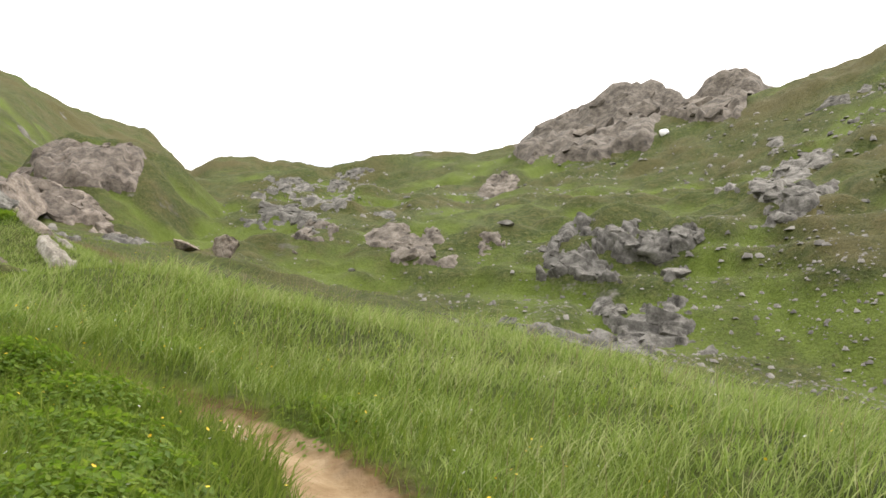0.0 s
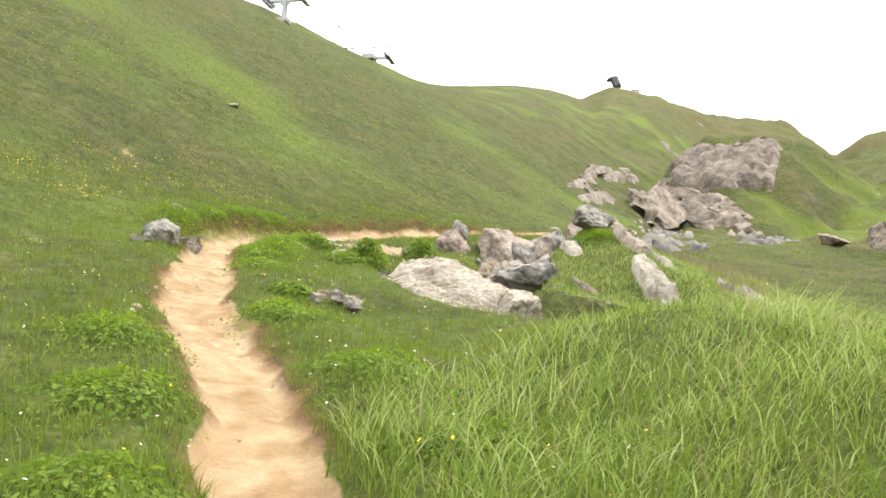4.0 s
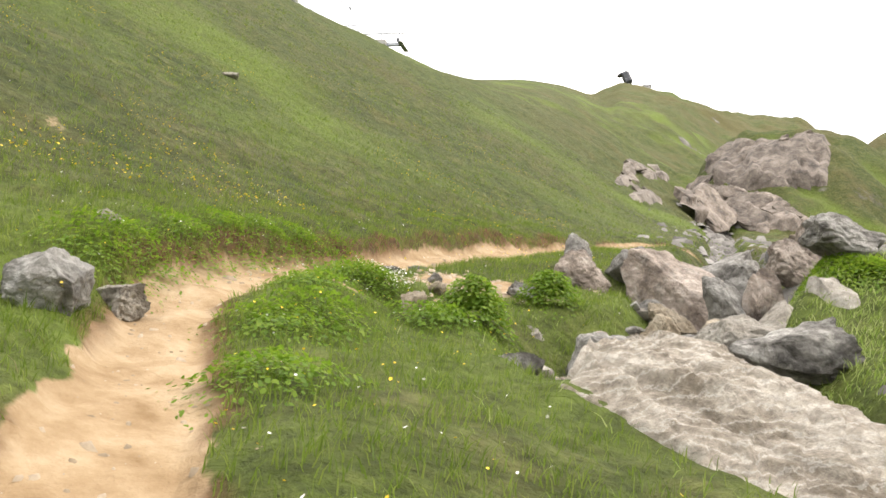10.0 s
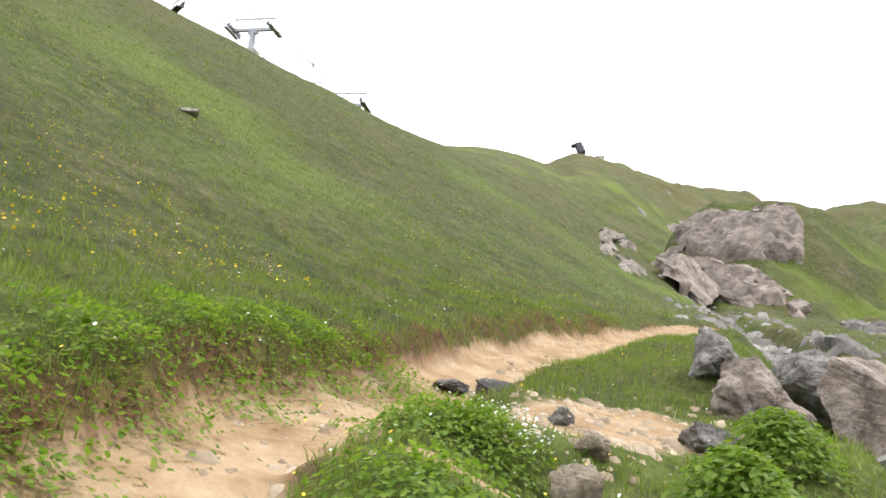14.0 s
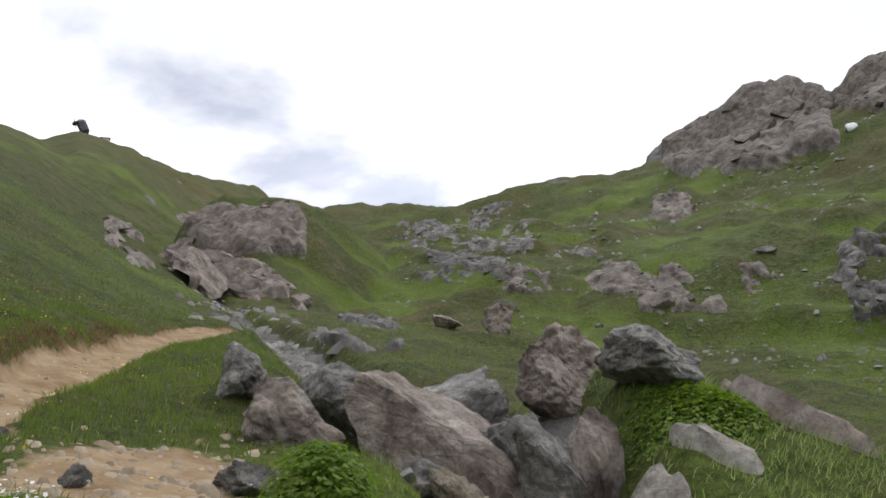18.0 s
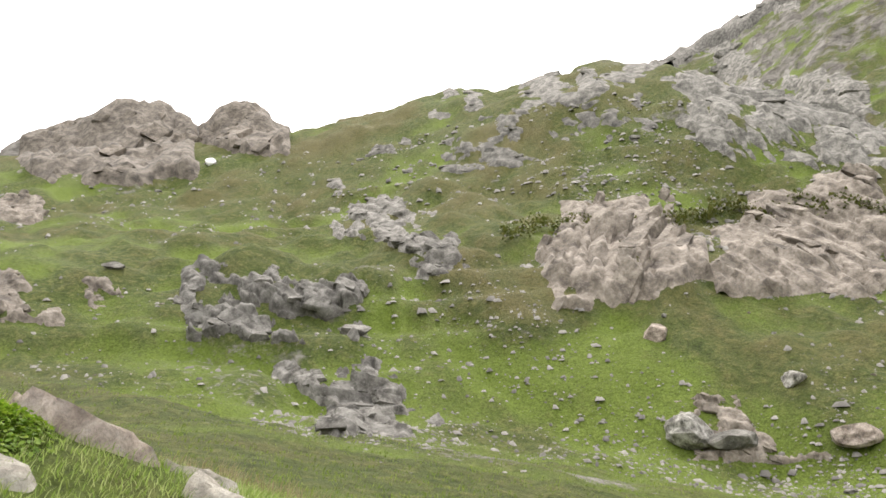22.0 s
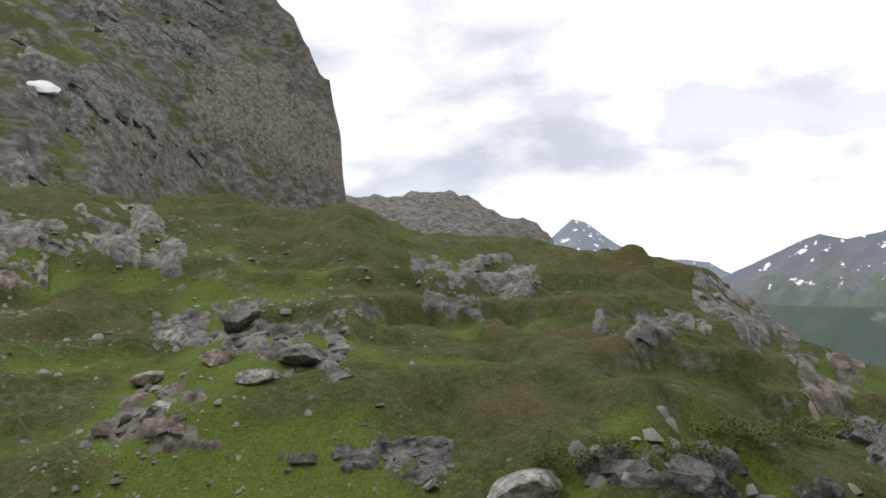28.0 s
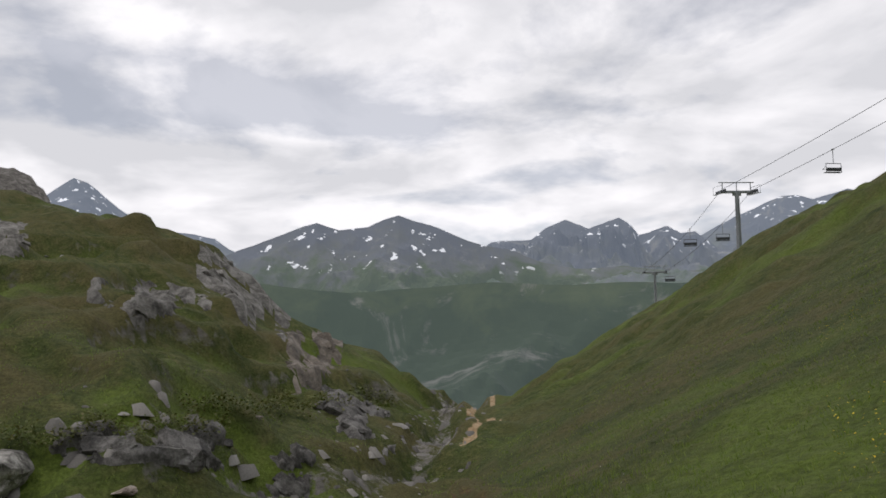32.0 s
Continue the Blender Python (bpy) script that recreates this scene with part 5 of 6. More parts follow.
    ("pale ledges on the slope above the gully", ROCK_FAR_GREY, 14.2, 5.3, 9.9, 12.2, 1, 1, -10, 143, 2.6, 1, 0, -1, 4500),
]:
    rock_face(*row)


def hanging_turf(az0, az1, el0, el1, n, seed, label):
    """Tufts of grass and low shrubs that hang over the upper edge of a rock face."""
    rng = np.random.default_rng(seed)
    u = rng.uniform(0, 1, n)
    az = az0 + (az1 - az0) * u
    el = el0 + (el1 - el0) * u + rng.normal(0, 0.28, n) + 0.5 * fbm(az, az * 0, 2.5, 3, seed)
    p, r = land_points(az, el)
    s = 0.10 * rng.uniform(0.5, 1.4, n) * r / 60
    lean = np.stack([np.sin(np.radians(az)), -np.cos(np.radians(az))], 1)
    a = rng.uniform(0, 2 * np.pi, n)
    v = np.empty((n, 4, 3))
    base = p + np.stack([lean[:, 0] * 0.5, lean[:, 1] * 0.5, np.full(n, 0.55)], 1) * rng.uniform(0.2, 1.1, n)[:, None]
    side = np.stack([np.cos(a), np.sin(a), rng.normal(0, 0.2, n)], 1) * s[:, None]
    tip = np.stack([lean[:, 0] * s * 2, lean[:, 1] * s * 2, rng.uniform(-1.2, 1.6, n) * s], 1)
    v[:, 0], v[:, 1], v[:, 2], v[:, 3] = base - side, base + side, base + side * 0.4 + tip, base - side * 0.4 + tip * 0.8
    f = np.arange(n * 4).reshape(n, 4)
    return tagged(new("hanging_turf", mesh_from("hanging_turf", v.reshape(-1, 3), f, HANGING)), label, "grass", kind="stuff")


def slope_boulder(az, el, w, h, mat, label, seed, group="boulders on the slope"):
    p, r = on_land(az, el)
    s = r * radians(1)
    ob = new("boulder", tinted("far", seed, mat))
    ob.matrix_world = Matrix.Translation(p + Vector((0, 0, h * s * 0.06))) @ pose(0, 0, 0, 0, 0, seed * 51 % 360) @ Matrix.Diagonal((w * s * 0.6, w * s * 0.5, h * s * 0.62, 1))
    return tagged(ob, label, "rock", group)


for i, (az, el, w, h) in enumerate([(-83.5, 2.4, 3.0, 2.0), (-87.9, 3.2, 4.0, 1.6), (-86.2, 0.8, 2.5, 1.5), (-88.9, -0.4, 3.5, 1.3), (-92.2, 0.8, 4.5, 1.5), (-81.9, -0.3, 2.6, 1.2), (-82.2, -2.2, 2.5, 1.2), (-80.2, -2.6, 2.3, 1.0), (-83.5, -3.6, 1.6, 1.0), (-61.9, -1.5, 3.2, 1.5), (-64.0, -2.3, 2.4, 1.7), (-58.2, -3.3, 3.2, 1.7), (-48.5, -2.6, 4.0, 2.4), (-50.9, -3.6, 3.5, 1.6), (-46.7, 4.0, 2.2, 1.4), (-54.9, 0.3, 2.2, 1.0), (-10.2, 10.8, 1.7, 0.7), (-107.2, -9.4, 6.4, 2.4), (-100.2, -8.6, 1.6, 0.9), (-111.3, -11.2, 2.0, 0.8), (-114.2, -11.0, 1.6, 0.7)]):
    slope_boulder(az, el, w, h, (ROCK_GREY, ROCK_FAR_GREY, ROCK_PINK)[i % 3] if i != 17 else ROCK_GREY, "grey weathered boulder lying in the turf of the slope", i)


def scatter_boulders(n, seed):
    """Lone rocks all over the rough side of the valley."""
    rnd = random.Random(seed)
    for i in range(n):
        az = rnd.uniform(-135, 12)
        foot, crest = float(shoulder_foot(az)), float(shoulder_crest(az))
        r = foot * 0.85 + (crest - foot) * 0.85 * rnd.random() ** 1.6
        x, y = at_az(az, r)
        s = rnd.choice((0.2, 0.25, 0.3, 0.4, 0.55)) * (r / 65)
        ob = new("boulder", tinted("far", rnd.randrange(8), rnd.choice((ROCK_GREY, ROCK_FAR_GREY, ROCK_FAR_PINK, ROCK_FAR_DARK))))
        ob.matrix_world = pose(x, y, float(ground_z(x, y)[0]) - s * 0.22, rnd.uniform(-15, 15), rnd.uniform(-15, 15), rnd.uniform(0, 360)) @ Matrix.Diagonal((s * 1.1, s * 0.85, s * 0.62, 1))
        tagged(ob, "weathered grey rock lying in the turf of the slope", "rock", "loose rocks on the slope")


scatter_boulders(140, 5)


def stones(name, label, x, y, size, mat, rng, sink=0.2):
    """Many small stones in one mesh, each a flattened, uneven octahedron with a blunt top."""
    keep = ~((x > -7) & (x < 16) & (y > 0) & (y < 19))
    lie = np.hypot(ground_z(x + 0.25, y) - ground_z(x - 0.25, y), ground_z(x, y + 0.25) - ground_z(x, y - 0.25)) / 0.5
    keep &= (lie < 0.55) | (np.hypot(x - SX, y - SY) > 24)
    x, y, size = x[keep], y[keep], size[keep]
    n = len(x)
    z = ground_z(x, y)
    base = np.array([(1, 0, -0.45), (0.5, 0.87, -0.45), (-0.5, 0.87, -0.45), (-1, 0, -0.45), (-0.5, -0.87, -0.45), (0.5, -0.87, -0.45), (0.45, 0.1, 0.75), (-0.35, 0.4, 0.7), (-0.2, -0.45, 0.75)])
    tri = np.array([(0, 1, 6), (1, 7, 6), (1, 2, 7), (2, 3, 7), (3, 8, 7), (3, 4, 8), (4, 5, 8), (5, 6, 8), (5, 0, 6), (6, 7, 8)])
    a = rng.uniform(0, 2 * np.pi, n)
    sc = np.stack([size * rng.uniform(0.8, 1.4, n), size * rng.uniform(0.6, 1.0, n), size * rng.uniform(0.4, 0.9, n)], 1)
    v = (base[None] + rng.uniform(-0.2, 0.2, (n, 9, 3))) * sc[:, None, :]
    vx = v[..., 0] * np.cos(a)[:, None] - v[..., 1] * np.sin(a)[:, None] + x[:, None]
    vy = v[..., 0] * np.sin(a)[:, None] + v[..., 1] * np.cos(a)[:, None] + y[:, None]
    vz = v[..., 2] + z[:, None] - (size * sink)[:, None]
    f = (tri[None] + 9 * np.arange(n)[:, None, None]).reshape(-1, 3)
    return tagged(new(name, mesh_from(name, np.stack([vx, vy, vz], -1).reshape(-1, 3), f, mat)), label, "stones", kind="stuff")


def stone_material(name, dark, light):
    m, tr, p, L = material(name)
    geo = tr.nodes.new("ShaderNodeNewGeometry")
    c = ramp(tr, (0.0, dark), (1.0, light))
    L(geo.outputs["Random Per Island"], c.inputs[0])
    n = ramp(tr, (0.3, (0.7, 0.7, 0.7)), (0.7, (1.15, 1.15, 1.15)))
    L(noise_at(tr, geo.outputs["Position"], 14, 6, 0.7), n.inputs[0])
    mu = tr.nodes.new("ShaderNodeMix")
    mu.data_type, mu.blend_type = "RGBA", "MULTIPLY"
    mu.inputs[0].default_value = 1.0
    L(c.outputs[0], mu.inputs[6])
    L(n.outputs[0], mu.inputs[7])
    L(mu.outputs[2], p.inputs["Base Color"])
    p.inputs["Roughness"].default_value = 0.9
    return m


STONE_GREY = stone_material("loose_grey_stones", (0.08, 0.075, 0.068), (0.255, 0.244, 0.225))
STONE_TAN = stone_material("loose_tan_stones", (0.18, 0.135, 0.085), (0.38, 0.31, 0.22))


def along_line(line, n, spread, rng, lo=0, hi=None):
    pts = np.array(line)
    seg = np.hypot(*(pts[1:] - pts[:-1]).T)
    cum = np.concatenate([[0], np.cumsum(seg)])
    d = rng.uniform(lo, hi or cum[-1], n)
    x, y = np.interp(d, cum, pts[:, 0]), np.interp(d, cum, pts[:, 1])
    return x + rng.normal(0, spread, n), y + rng.normal(0, spread, n)


def build_stones():
    rng = np.random.default_rng(3)
    near_bk = [p for p in BROOK if -25 < p[0] < 4 and p[1] < 42]
    x, y = along_line(near_bk, 2600, 0.5, rng)
    stones("stream_stones", "grey stones and gravel in the bed of the stream", x, y, rng.gamma(1.6, 0.04, 2600).clip(0.02, 0.11), STONE_GREY, rng)
    x, y = along_line(BROOK, 1600, 1.3, rng)
    off = np.hypot(x - SX, y - SY) > 22
    x, y = x[off], y[off]
    stones("stream_stones", "grey stones strewn along the stream", x, y, rng.gamma(2.0, 0.12, len(x)).clip(0.05, 0.6), STONE_GREY, rng)
    tr = [p for p in TRAIL if p[1] > -2 and p[0] > -24]
    x, y = along_line(tr, 1500, 0.33, rng)
    stones("trail_stones", "small tan stones trodden into the sandy trail", x, y, rng.gamma(1.5, 0.012, 1500).clip(0.008, 0.09), STONE_TAN, rng)
    x, y = rng.normal(-16.35, 0.5, 420), rng.normal(16.1, 0.8, 420)
    stones("earth_stones", "tan stones lying on the bare earth patch", x, y, rng.gamma(1.6, 0.025, 420).clip(0.01, 0.14), STONE_TAN, rng)
    az = np.concatenate([rng.uniform(-102, 16, 15000), rng.normal(-54, 15, 17000), rng.normal(-81, 4, 700)])
    k = rng.random(len(az)) ** 1.5
    r = shoulder_foot(az) * 0.86 + (shoulder_crest(az) - shoulder_foot(az)) * k * 0.8
    r[-700:] = shoulder_foot(az[-700:]) * rng.uniform(0.85, 1.25, 700)
    x, y = SX - r * np.sin(np.radians(az)), SY + r * np.cos(np.radians(az))
    some = (fbm(x, y, 9, 3, 98) + 0.5 * fbm(x, y, 30, 2, 99) > rng.uniform(-0.5, 0.9, len(x))) | (np.arange(len(x)) > len(x) - 700)
    x, y, r, az = x[some], y[some], r[some], az[some]
    stones("scree_stones", "pale stones strewn over the grassy slope", x, y, (rng.gamma(1.4, 0.07, len(az)) * r / 60).clip(0.04, 0.55), STONE_GREY, rng, 0.05)
    az = rng.normal(-26, 5, 900)
    r = rng.normal(36, 4, 900)
    x, y = SX - r * np.sin(np.radians(az)), SY + r * np.cos(np.radians(az))
    stones("stream_stones", "gravel of a side stream in the meadow", x, y, rng.gamma(1.6, 0.06, 900).clip(0.04, 0.4), STONE_GREY, rng)


build_stones()

# ---- grass and herbs ----


def leaf_material(name, stops, trans=0.35):
    m, tr, p, L = material(name)
    geo = tr.nodes.new("ShaderNodeNewGeometry")
    c = ramp(tr, *stops)
    mixv = tr.nodes.new("ShaderNodeMath")
    mixv.operation = "MULTIPLY_ADD"
    n = noise_at(tr, geo.outputs["Position"], 0.7, 3)
    L(geo.outputs["Random Per Island"], mixv.inputs[0])
    mixv.inputs[1].default_value = 0.6
    half = tr.nodes.new("ShaderNodeMath")
    half.operation = "MULTIPLY"
    L(n, half.inputs[0])
    half.inputs[1].default_value = 0.4
    L(half.outputs[0], mixv.inputs[2])
    L(mixv.outputs[0], c.inputs[0])
    L(c.outputs[0], p.inputs["Base Color"])
    p.inputs["Roughness"].default_value = 0.55
    p.inputs["Specular IOR Level"].default_value = 0.3
    tl = tr.nodes.new("ShaderNodeBsdfTranslucent")
    L(c.outputs[0], tl.inputs[0])
    ms = tr.nodes.new("ShaderNodeMixShader")
    ms.inputs[0].default_value = trans
    L(p.outputs[0], ms.inputs[1])
    L(tl.outputs[0], ms.inputs[2])
    L(ms.outputs[0], tr.nodes["Material Output"].inputs[0])
    return m


GRASS = leaf_material("meadow_grass", [(0.1, (0.080, 0.135, 0.016)), (0.5, (0.150, 0.220, 0.032)), (0.9, (0.250, 0.300, 0.075))], 0.55)
TALL = leaf_material("tall_grass", [(0.1, (0.120, 0.205, 0.034)), (0.4, (0.230, 0.330, 0.070)), (0.7, (0.370, 0.430, 0.170)), (1.0, (0.520, 0.500, 0.320))], 0.58)
STRAW = leaf_material("dry_grass", [(0.2, (0.19, 0.155, 0.08)), (0.8, (0.34, 0.285, 0.175))])
HERB = leaf_material("herb_leaves", [(0.1, (0.080, 0.160, 0.014)), (0.6, (0.160, 0.270, 0.024)), (0.95, (0.270, 0.350, 0.045))], 0.55)
YELLOW = leaf_material("yellow_petals", [(0.1, (0.75, 0.48, 0.02)), (0.9, (0.85, 0.68, 0.06))], 0.2)
WHITE = leaf_material("white_petals", [(0.1, (0.70, 0.70, 0.68)), (0.9, (0.85, 0.85, 0.82))], 0.2)


HANGING = leaf_material("hanging_turf", [(0.1, (0.050, 0.068, 0.014)), (0.5, (0.100, 0.118, 0.026)), (0.9, (0.160, 0.150, 0.055))], 0.3)
hanging_turf(-36.9, -51.9, 12.0, 11.6, 2600, 1, "turf hanging over the edge of the slab cliff")
hanging_turf(-51.4, -65.4, 12.2, 9.8, 2600, 2, "turf hanging over the edge of the pale slabs")
hanging_turf(-45.1, -46.5, 11.4, 9.0, 500, 3, "turf in a gully of the slab cliff")
hanging_turf(-107, -120.9, -7.4, -7.4, 1800, 4, "turf hanging over the dark rock bank")
hanging_turf(-117.6, -132, -6.2, -6.4, 1800, 5, "turf hanging over the rock band")


def blades(name, label, x, y, tall, wide, mat, rng, wind=0.55, clump=True):
    """Blades of grass in one mesh: each a bent, tapering strip."""
    n = len(x)
    z = ground_z(x, y) - 0.01
    a = rng.uniform(0, 2 * np.pi, n)
    la = rng.normal(-0.5, 1.3, n)
    lean = tall * np.abs(rng.normal(wind, 0.25, n)).clip(0.03, 0.95)
    wx, wy = np.cos(a) * wide / 2, np.sin(a) * wide / 2
    lx, ly = np.cos(la) * lean, np.sin(la) * lean
    h = tall * np.sqrt(np.clip(1 - (lean / tall) ** 2 * 0.5, 0.2, 1))
    v = np.empty((n, 5, 3))
    v[:, 0] = np.stack([x - wx, y - wy, z], 1)
    v[:, 1] = np.stack([x + wx, y + wy, z], 1)
    v[:, 2] = np.stack([x - wx * 0.75 + lx * 0.36, y - wy * 0.75 + ly * 0.36, z + h * 0.62], 1)
    v[:, 3] = np.stack([x + wx * 0.75 + lx * 0.36, y + wy * 0.75 + ly * 0.36, z + h * 0.62], 1)
    v[:, 4] = np.stack([x + lx, y + ly, z + h], 1)
    tri = np.array([(0, 1, 3), (0, 3, 2), (2, 3, 4)])
    f = (tri[None] + 5 * np.arange(n)[:, None, None]).reshape(-1, 3)
    return tagged(new(name, mesh_from(name, v.reshape(-1, 3), f, mat)), label, "grass", kind="stuff")


def keep_grass(x, y):
    d, side, along = near_line(x, y, TRAIL)
    db, sb, ab = near_line(x, y, BROOK)
    half = trail_half(x) + 0.09 * vnoise(x * 1.7, y * 1.7, 5) + 0.05 * vnoise(x * 5, y * 5, 6)
    earth = np.exp(-(((x + 16.35) / 0.7) ** 2 + ((y - 16.15) / 1.1) ** 2) ** 2) + np.exp(-(((x + 15.35) / 0.4) ** 2 + ((y - 13.5) / 0.22) ** 2) ** 2) + np.exp(-(((x + 18.0) / 0.5) ** 2 + ((y - 16.3) / 0.55) ** 2) ** 2)
    slab = ((x + 11.1) / 1.35) ** 2 + ((y - 13.7) / 0.8) ** 2
    return (d > half + 0.10) & ((db > 0.95) | (x < -24)) & (earth < 0.4) & (slab > 1), d, side


def build_grass():
    rng = np.random.default_rng(7)
    near = [p for p in TRAIL if p[1] > -3 and p[1] < 27]

    def tufts(n, k, spread, sx):
        x, y = along_line(near, n, spread, rng)
        x, y = np.repeat(x, k) + rng.normal(0, sx, n * k), np.repeat(y, k) + rng.normal(0, sx, n * k)
        ok, d, side = keep_grass(x, y)
        return x[ok], y[ok], d[ok], side[ok]

    x, y, d, side = tufts(23000, 5, 2.2, 0.07)
    lush = step(-8, -3, x)
    t = (0.10 + 0.16 * lush) * rng.uniform(0.5, 1.3, len(x)) * step(0.2, 0.8, d + 0.25)
    blades("meadow_grass", "short green meadow grass beside the trail", x, y, t, 0.006 + 0.004 * rng.random(len(x)), GRASS, rng)
    # tall waving grass across the trail from the hill, round the start of the walk
    n, k = 9000, 9
    x, y = rng.uniform(-6.5, 7, n), rng.uniform(1.5, 13.5, n)
    x, y = np.repeat(x, k) + rng.normal(0, 0.075, n * k), np.repeat(y, k) + rng.normal(0, 0.075, n * k)
    ok, d, side = keep_grass(x, y)
    ok &= (side < 0) & (d > 0.5) & (rng.random(n * k) < np.exp(-np.hypot(x + 1, y - 6) / 9))
    x, y = x[ok], y[ok]
    blades("tall_grass", "tall wind-bent meadow grass", x, y, rng.uniform(0.16, 0.44, len(x)) * (0.75 + 0.45 * vnoise(x * 1.3, y * 1.3, 3)).clip(0.35, 1.2), 0.007 + 0.006 * rng.random(len(x)), TALL, rng, 0.88)
    n, k = 5000, 5
    x, y = rng.uniform(-4.5, 2, n), rng.uniform(0.5, 9, n)
    x, y = np.repeat(x, k) + rng.normal(0, 0.06, n * k), np.repeat(y, k) + rng.normal(0, 0.06, n * k)
    ok, d, side = keep_grass(x, y)
    ok &= (side > 0) & (d < 3.5) & (d > 0.45)
    blades("tall_grass", "lush green grass on the hill side of the trail", x[ok], y[ok], rng.uniform(0.14, 0.34, int(ok.sum())), 0.007 + 0.005 * rng.random(int(ok.sum())), GRASS, rng, 0.65)
    n = 1500
    x, y = rng.uniform(-6, 7, n), rng.uniform(2, 13, n)
    ok, d, side = keep_grass(x, y)
    ok &= (side < 0) & (d > 0.6)
    blades("dry_stalks", "pale dry seed stalks standing in the grass", x[ok], y[ok], rng.uniform(0.35, 0.6, int(ok.sum())), np.full(int(ok.sum()), 0.005), STRAW, rng, 0.4)
    # tufts farther off on the hill and the meadow
    n, k = 24000, 4
    r = 5 + 42 * rng.random(n) ** 1.25
    az = rng.uniform(-170, 190, n)
    x, y = SX - r * np.sin(np.radians(az)), SY + r * np.cos(np.radians(az))
    x, y = np.repeat(x, k) + rng.normal(0, 0.14, n * k), np.repeat(y, k) + rng.normal(0, 0.14, n * k)
    ok, d, side = keep_grass(x, y)
    x, y = x[ok], y[ok]
    rr = np.repeat(r, k)[ok]
    blades("meadow_tufts", "tufts of meadow grass on the slopes", x, y, rng.uniform(0.06, 0.14, len(x)), 0.008 + 0.0007 * rr, GRASS, rng, 0.75)
    # lush grass on the mound across the stream
    n, k = 5000, 4
    x, y = rng.normal(-9.8, 1.9, n), rng.normal(18.2, 1.9, n)
    x, y = np.repeat(x, k) + rng.normal(0, 0.08, n * k), np.repeat(y, k) + rng.normal(0, 0.08, n * k)
    ok, d, side = keep_grass(x, y)
    blades("meadow_grass", "lush green grass on the mound across the stream", x[ok], y[ok], rng.uniform(0.06, 0.15, int(ok.sum())), np.full(int(ok.sum()), 0.010), TALL, rng, 0.8)
    # turf that hangs over the cut bank
    x, y = along_line([p for p in near if p[0] < -13], 9000, 0.5, rng)
    d, side, al = near_line(x, y, TRAIL)
    ok = (side > 0) & (d > 0.50) & (d < 0.85)
    blades("meadow_grass", "grass hanging over the cut bank of the trail", x[ok], y[ok], rng.uniform(0.08, 0.2, int(ok.sum())), 0.006 + 0.004 * rng.random(int(ok.sum())), GRASS, rng, 0.8)
    # pale grasses on the crest of the mound
    n = 2600
    q = rng.random(n)
    x, y = -11.5 + 9.5 * q + rng.normal(0, 0.25, n), 20.5 - 4.2 * q + rng.normal(0, 0.3, n)
    blades("dry_grass", "pale dry grass along the crest of the mound", x, y, rng.uniform(0.12, 0.3, n), np.full(n, 0.009), STRAW, rng, 0.5)
    # roots and dry grass hanging at the edges of the trail
    x, y = along_line(near, 900, 0.3, rng)
    d, side, al = near_line(x, y, TRAIL)
    ok = (d > 0.36) & (d < 0.75)
    blades("dry_grass", "dry grass at the worn edges of the trail", x[ok], y[ok], rng.uniform(0.05, 0.18, int(ok.sum())), np.full(int(ok.sum()), 0.005), STRAW, rng, 0.8)


build_grass()


def leaves_mesh(name, cx, cy, cz, rad, high, n, size, rng, mat):
    """Small cupped leaves heaped into a low dome."""
    u = rng.normal(0, 0.42, (n, 2)).clip(-1, 1)
    rr = np.hypot(u[:, 0], u[:, 1]).clip(0, 1)
    x, y = cx + u[:, 0] * rad, cy + u[:, 1] * rad
    z = ground_z(x, y) + high * np.sqrt(1 - rr**2) * rng.uniform(0.25, 1.0, n)
    s = size * rng.uniform(0.6, 1.3, n)
    a = rng.uniform(0, 2 * np.pi, n)
    tx, ty = u[:, 0] * 0.9 + rng.normal(0, 0.35, n), u[:, 1] * 0.9 + rng.normal(0, 0.35, n)
    ring = np.linspace(0, 2 * np.pi, 6, endpoint=False)
    v = np.empty((n, 7, 3))
    v[:, 0] = np.stack([x, y, z - 0.15 * s], 1)
    for i, t in enumerate(ring):
        w = s * (1.0 + 0.25 * math.cos(2 * t))
        dx, dy = np.cos(a + t) * w, np.sin(a + t) * w
        v[:, i + 1] = np.stack([x + dx, y + dy, z - (dx * tx + dy * ty) * 0.8 + rng.normal(0, 0.1, n) * s], 1)
    tri = np.array([(0, i + 1, (i + 1) % 6 + 1) for i in range(6)])
    f = (tri[None] + 7 * np.arange(n)[:, None, None]).reshape(-1, 3)
    return v.reshape(-1, 3), f


def herb(x, y, rad, high, n, size, name, label, seed, mat=None):
    rng = np.random.default_rng(seed)
    g = float(ground_z(x, y)[0]) - 0.02
    v, f = leaves_mesh(name, x, y, g, rad, high, n, size, rng, HERB)
    ob = new(name, mesh_from(name, v, f, mat or HERB))
    return tagged(ob, label, "plant", "" if name == "herb" else "bushes by the stream", "stuff" if name == "herb" else "")


herb(-14.5, 14.6, 0.46, 0.5, 2600, 0.019, "shrub", "bright green leafy bush growing beside the stream bed", 1)
herb(-15.1, 16.4, 0.44, 0.45, 1900, 0.019, "shrub", "bright green leafy bush between boulders", 2)
herb(-12.6, 18.75, 0.62, 0.10, 1300, 0.019, "shrub", "low leafy bush over the boulders of the mound", 3)
herb(-12.2, 18.8, 0.4, 0.12, 900, 0.018, "shrub", "low leafy bush on the mound", 4)
herb(-10.27, 10.5, 0.32, 0.16, 900, 0.02, "herb", "broad-leaved green herb in the grass", 5)
herb(-15.95, 14.35, 0.45, 0.2, 1300, 0.014, "herb", "grassy hump of small green leaves by the trail", 7)
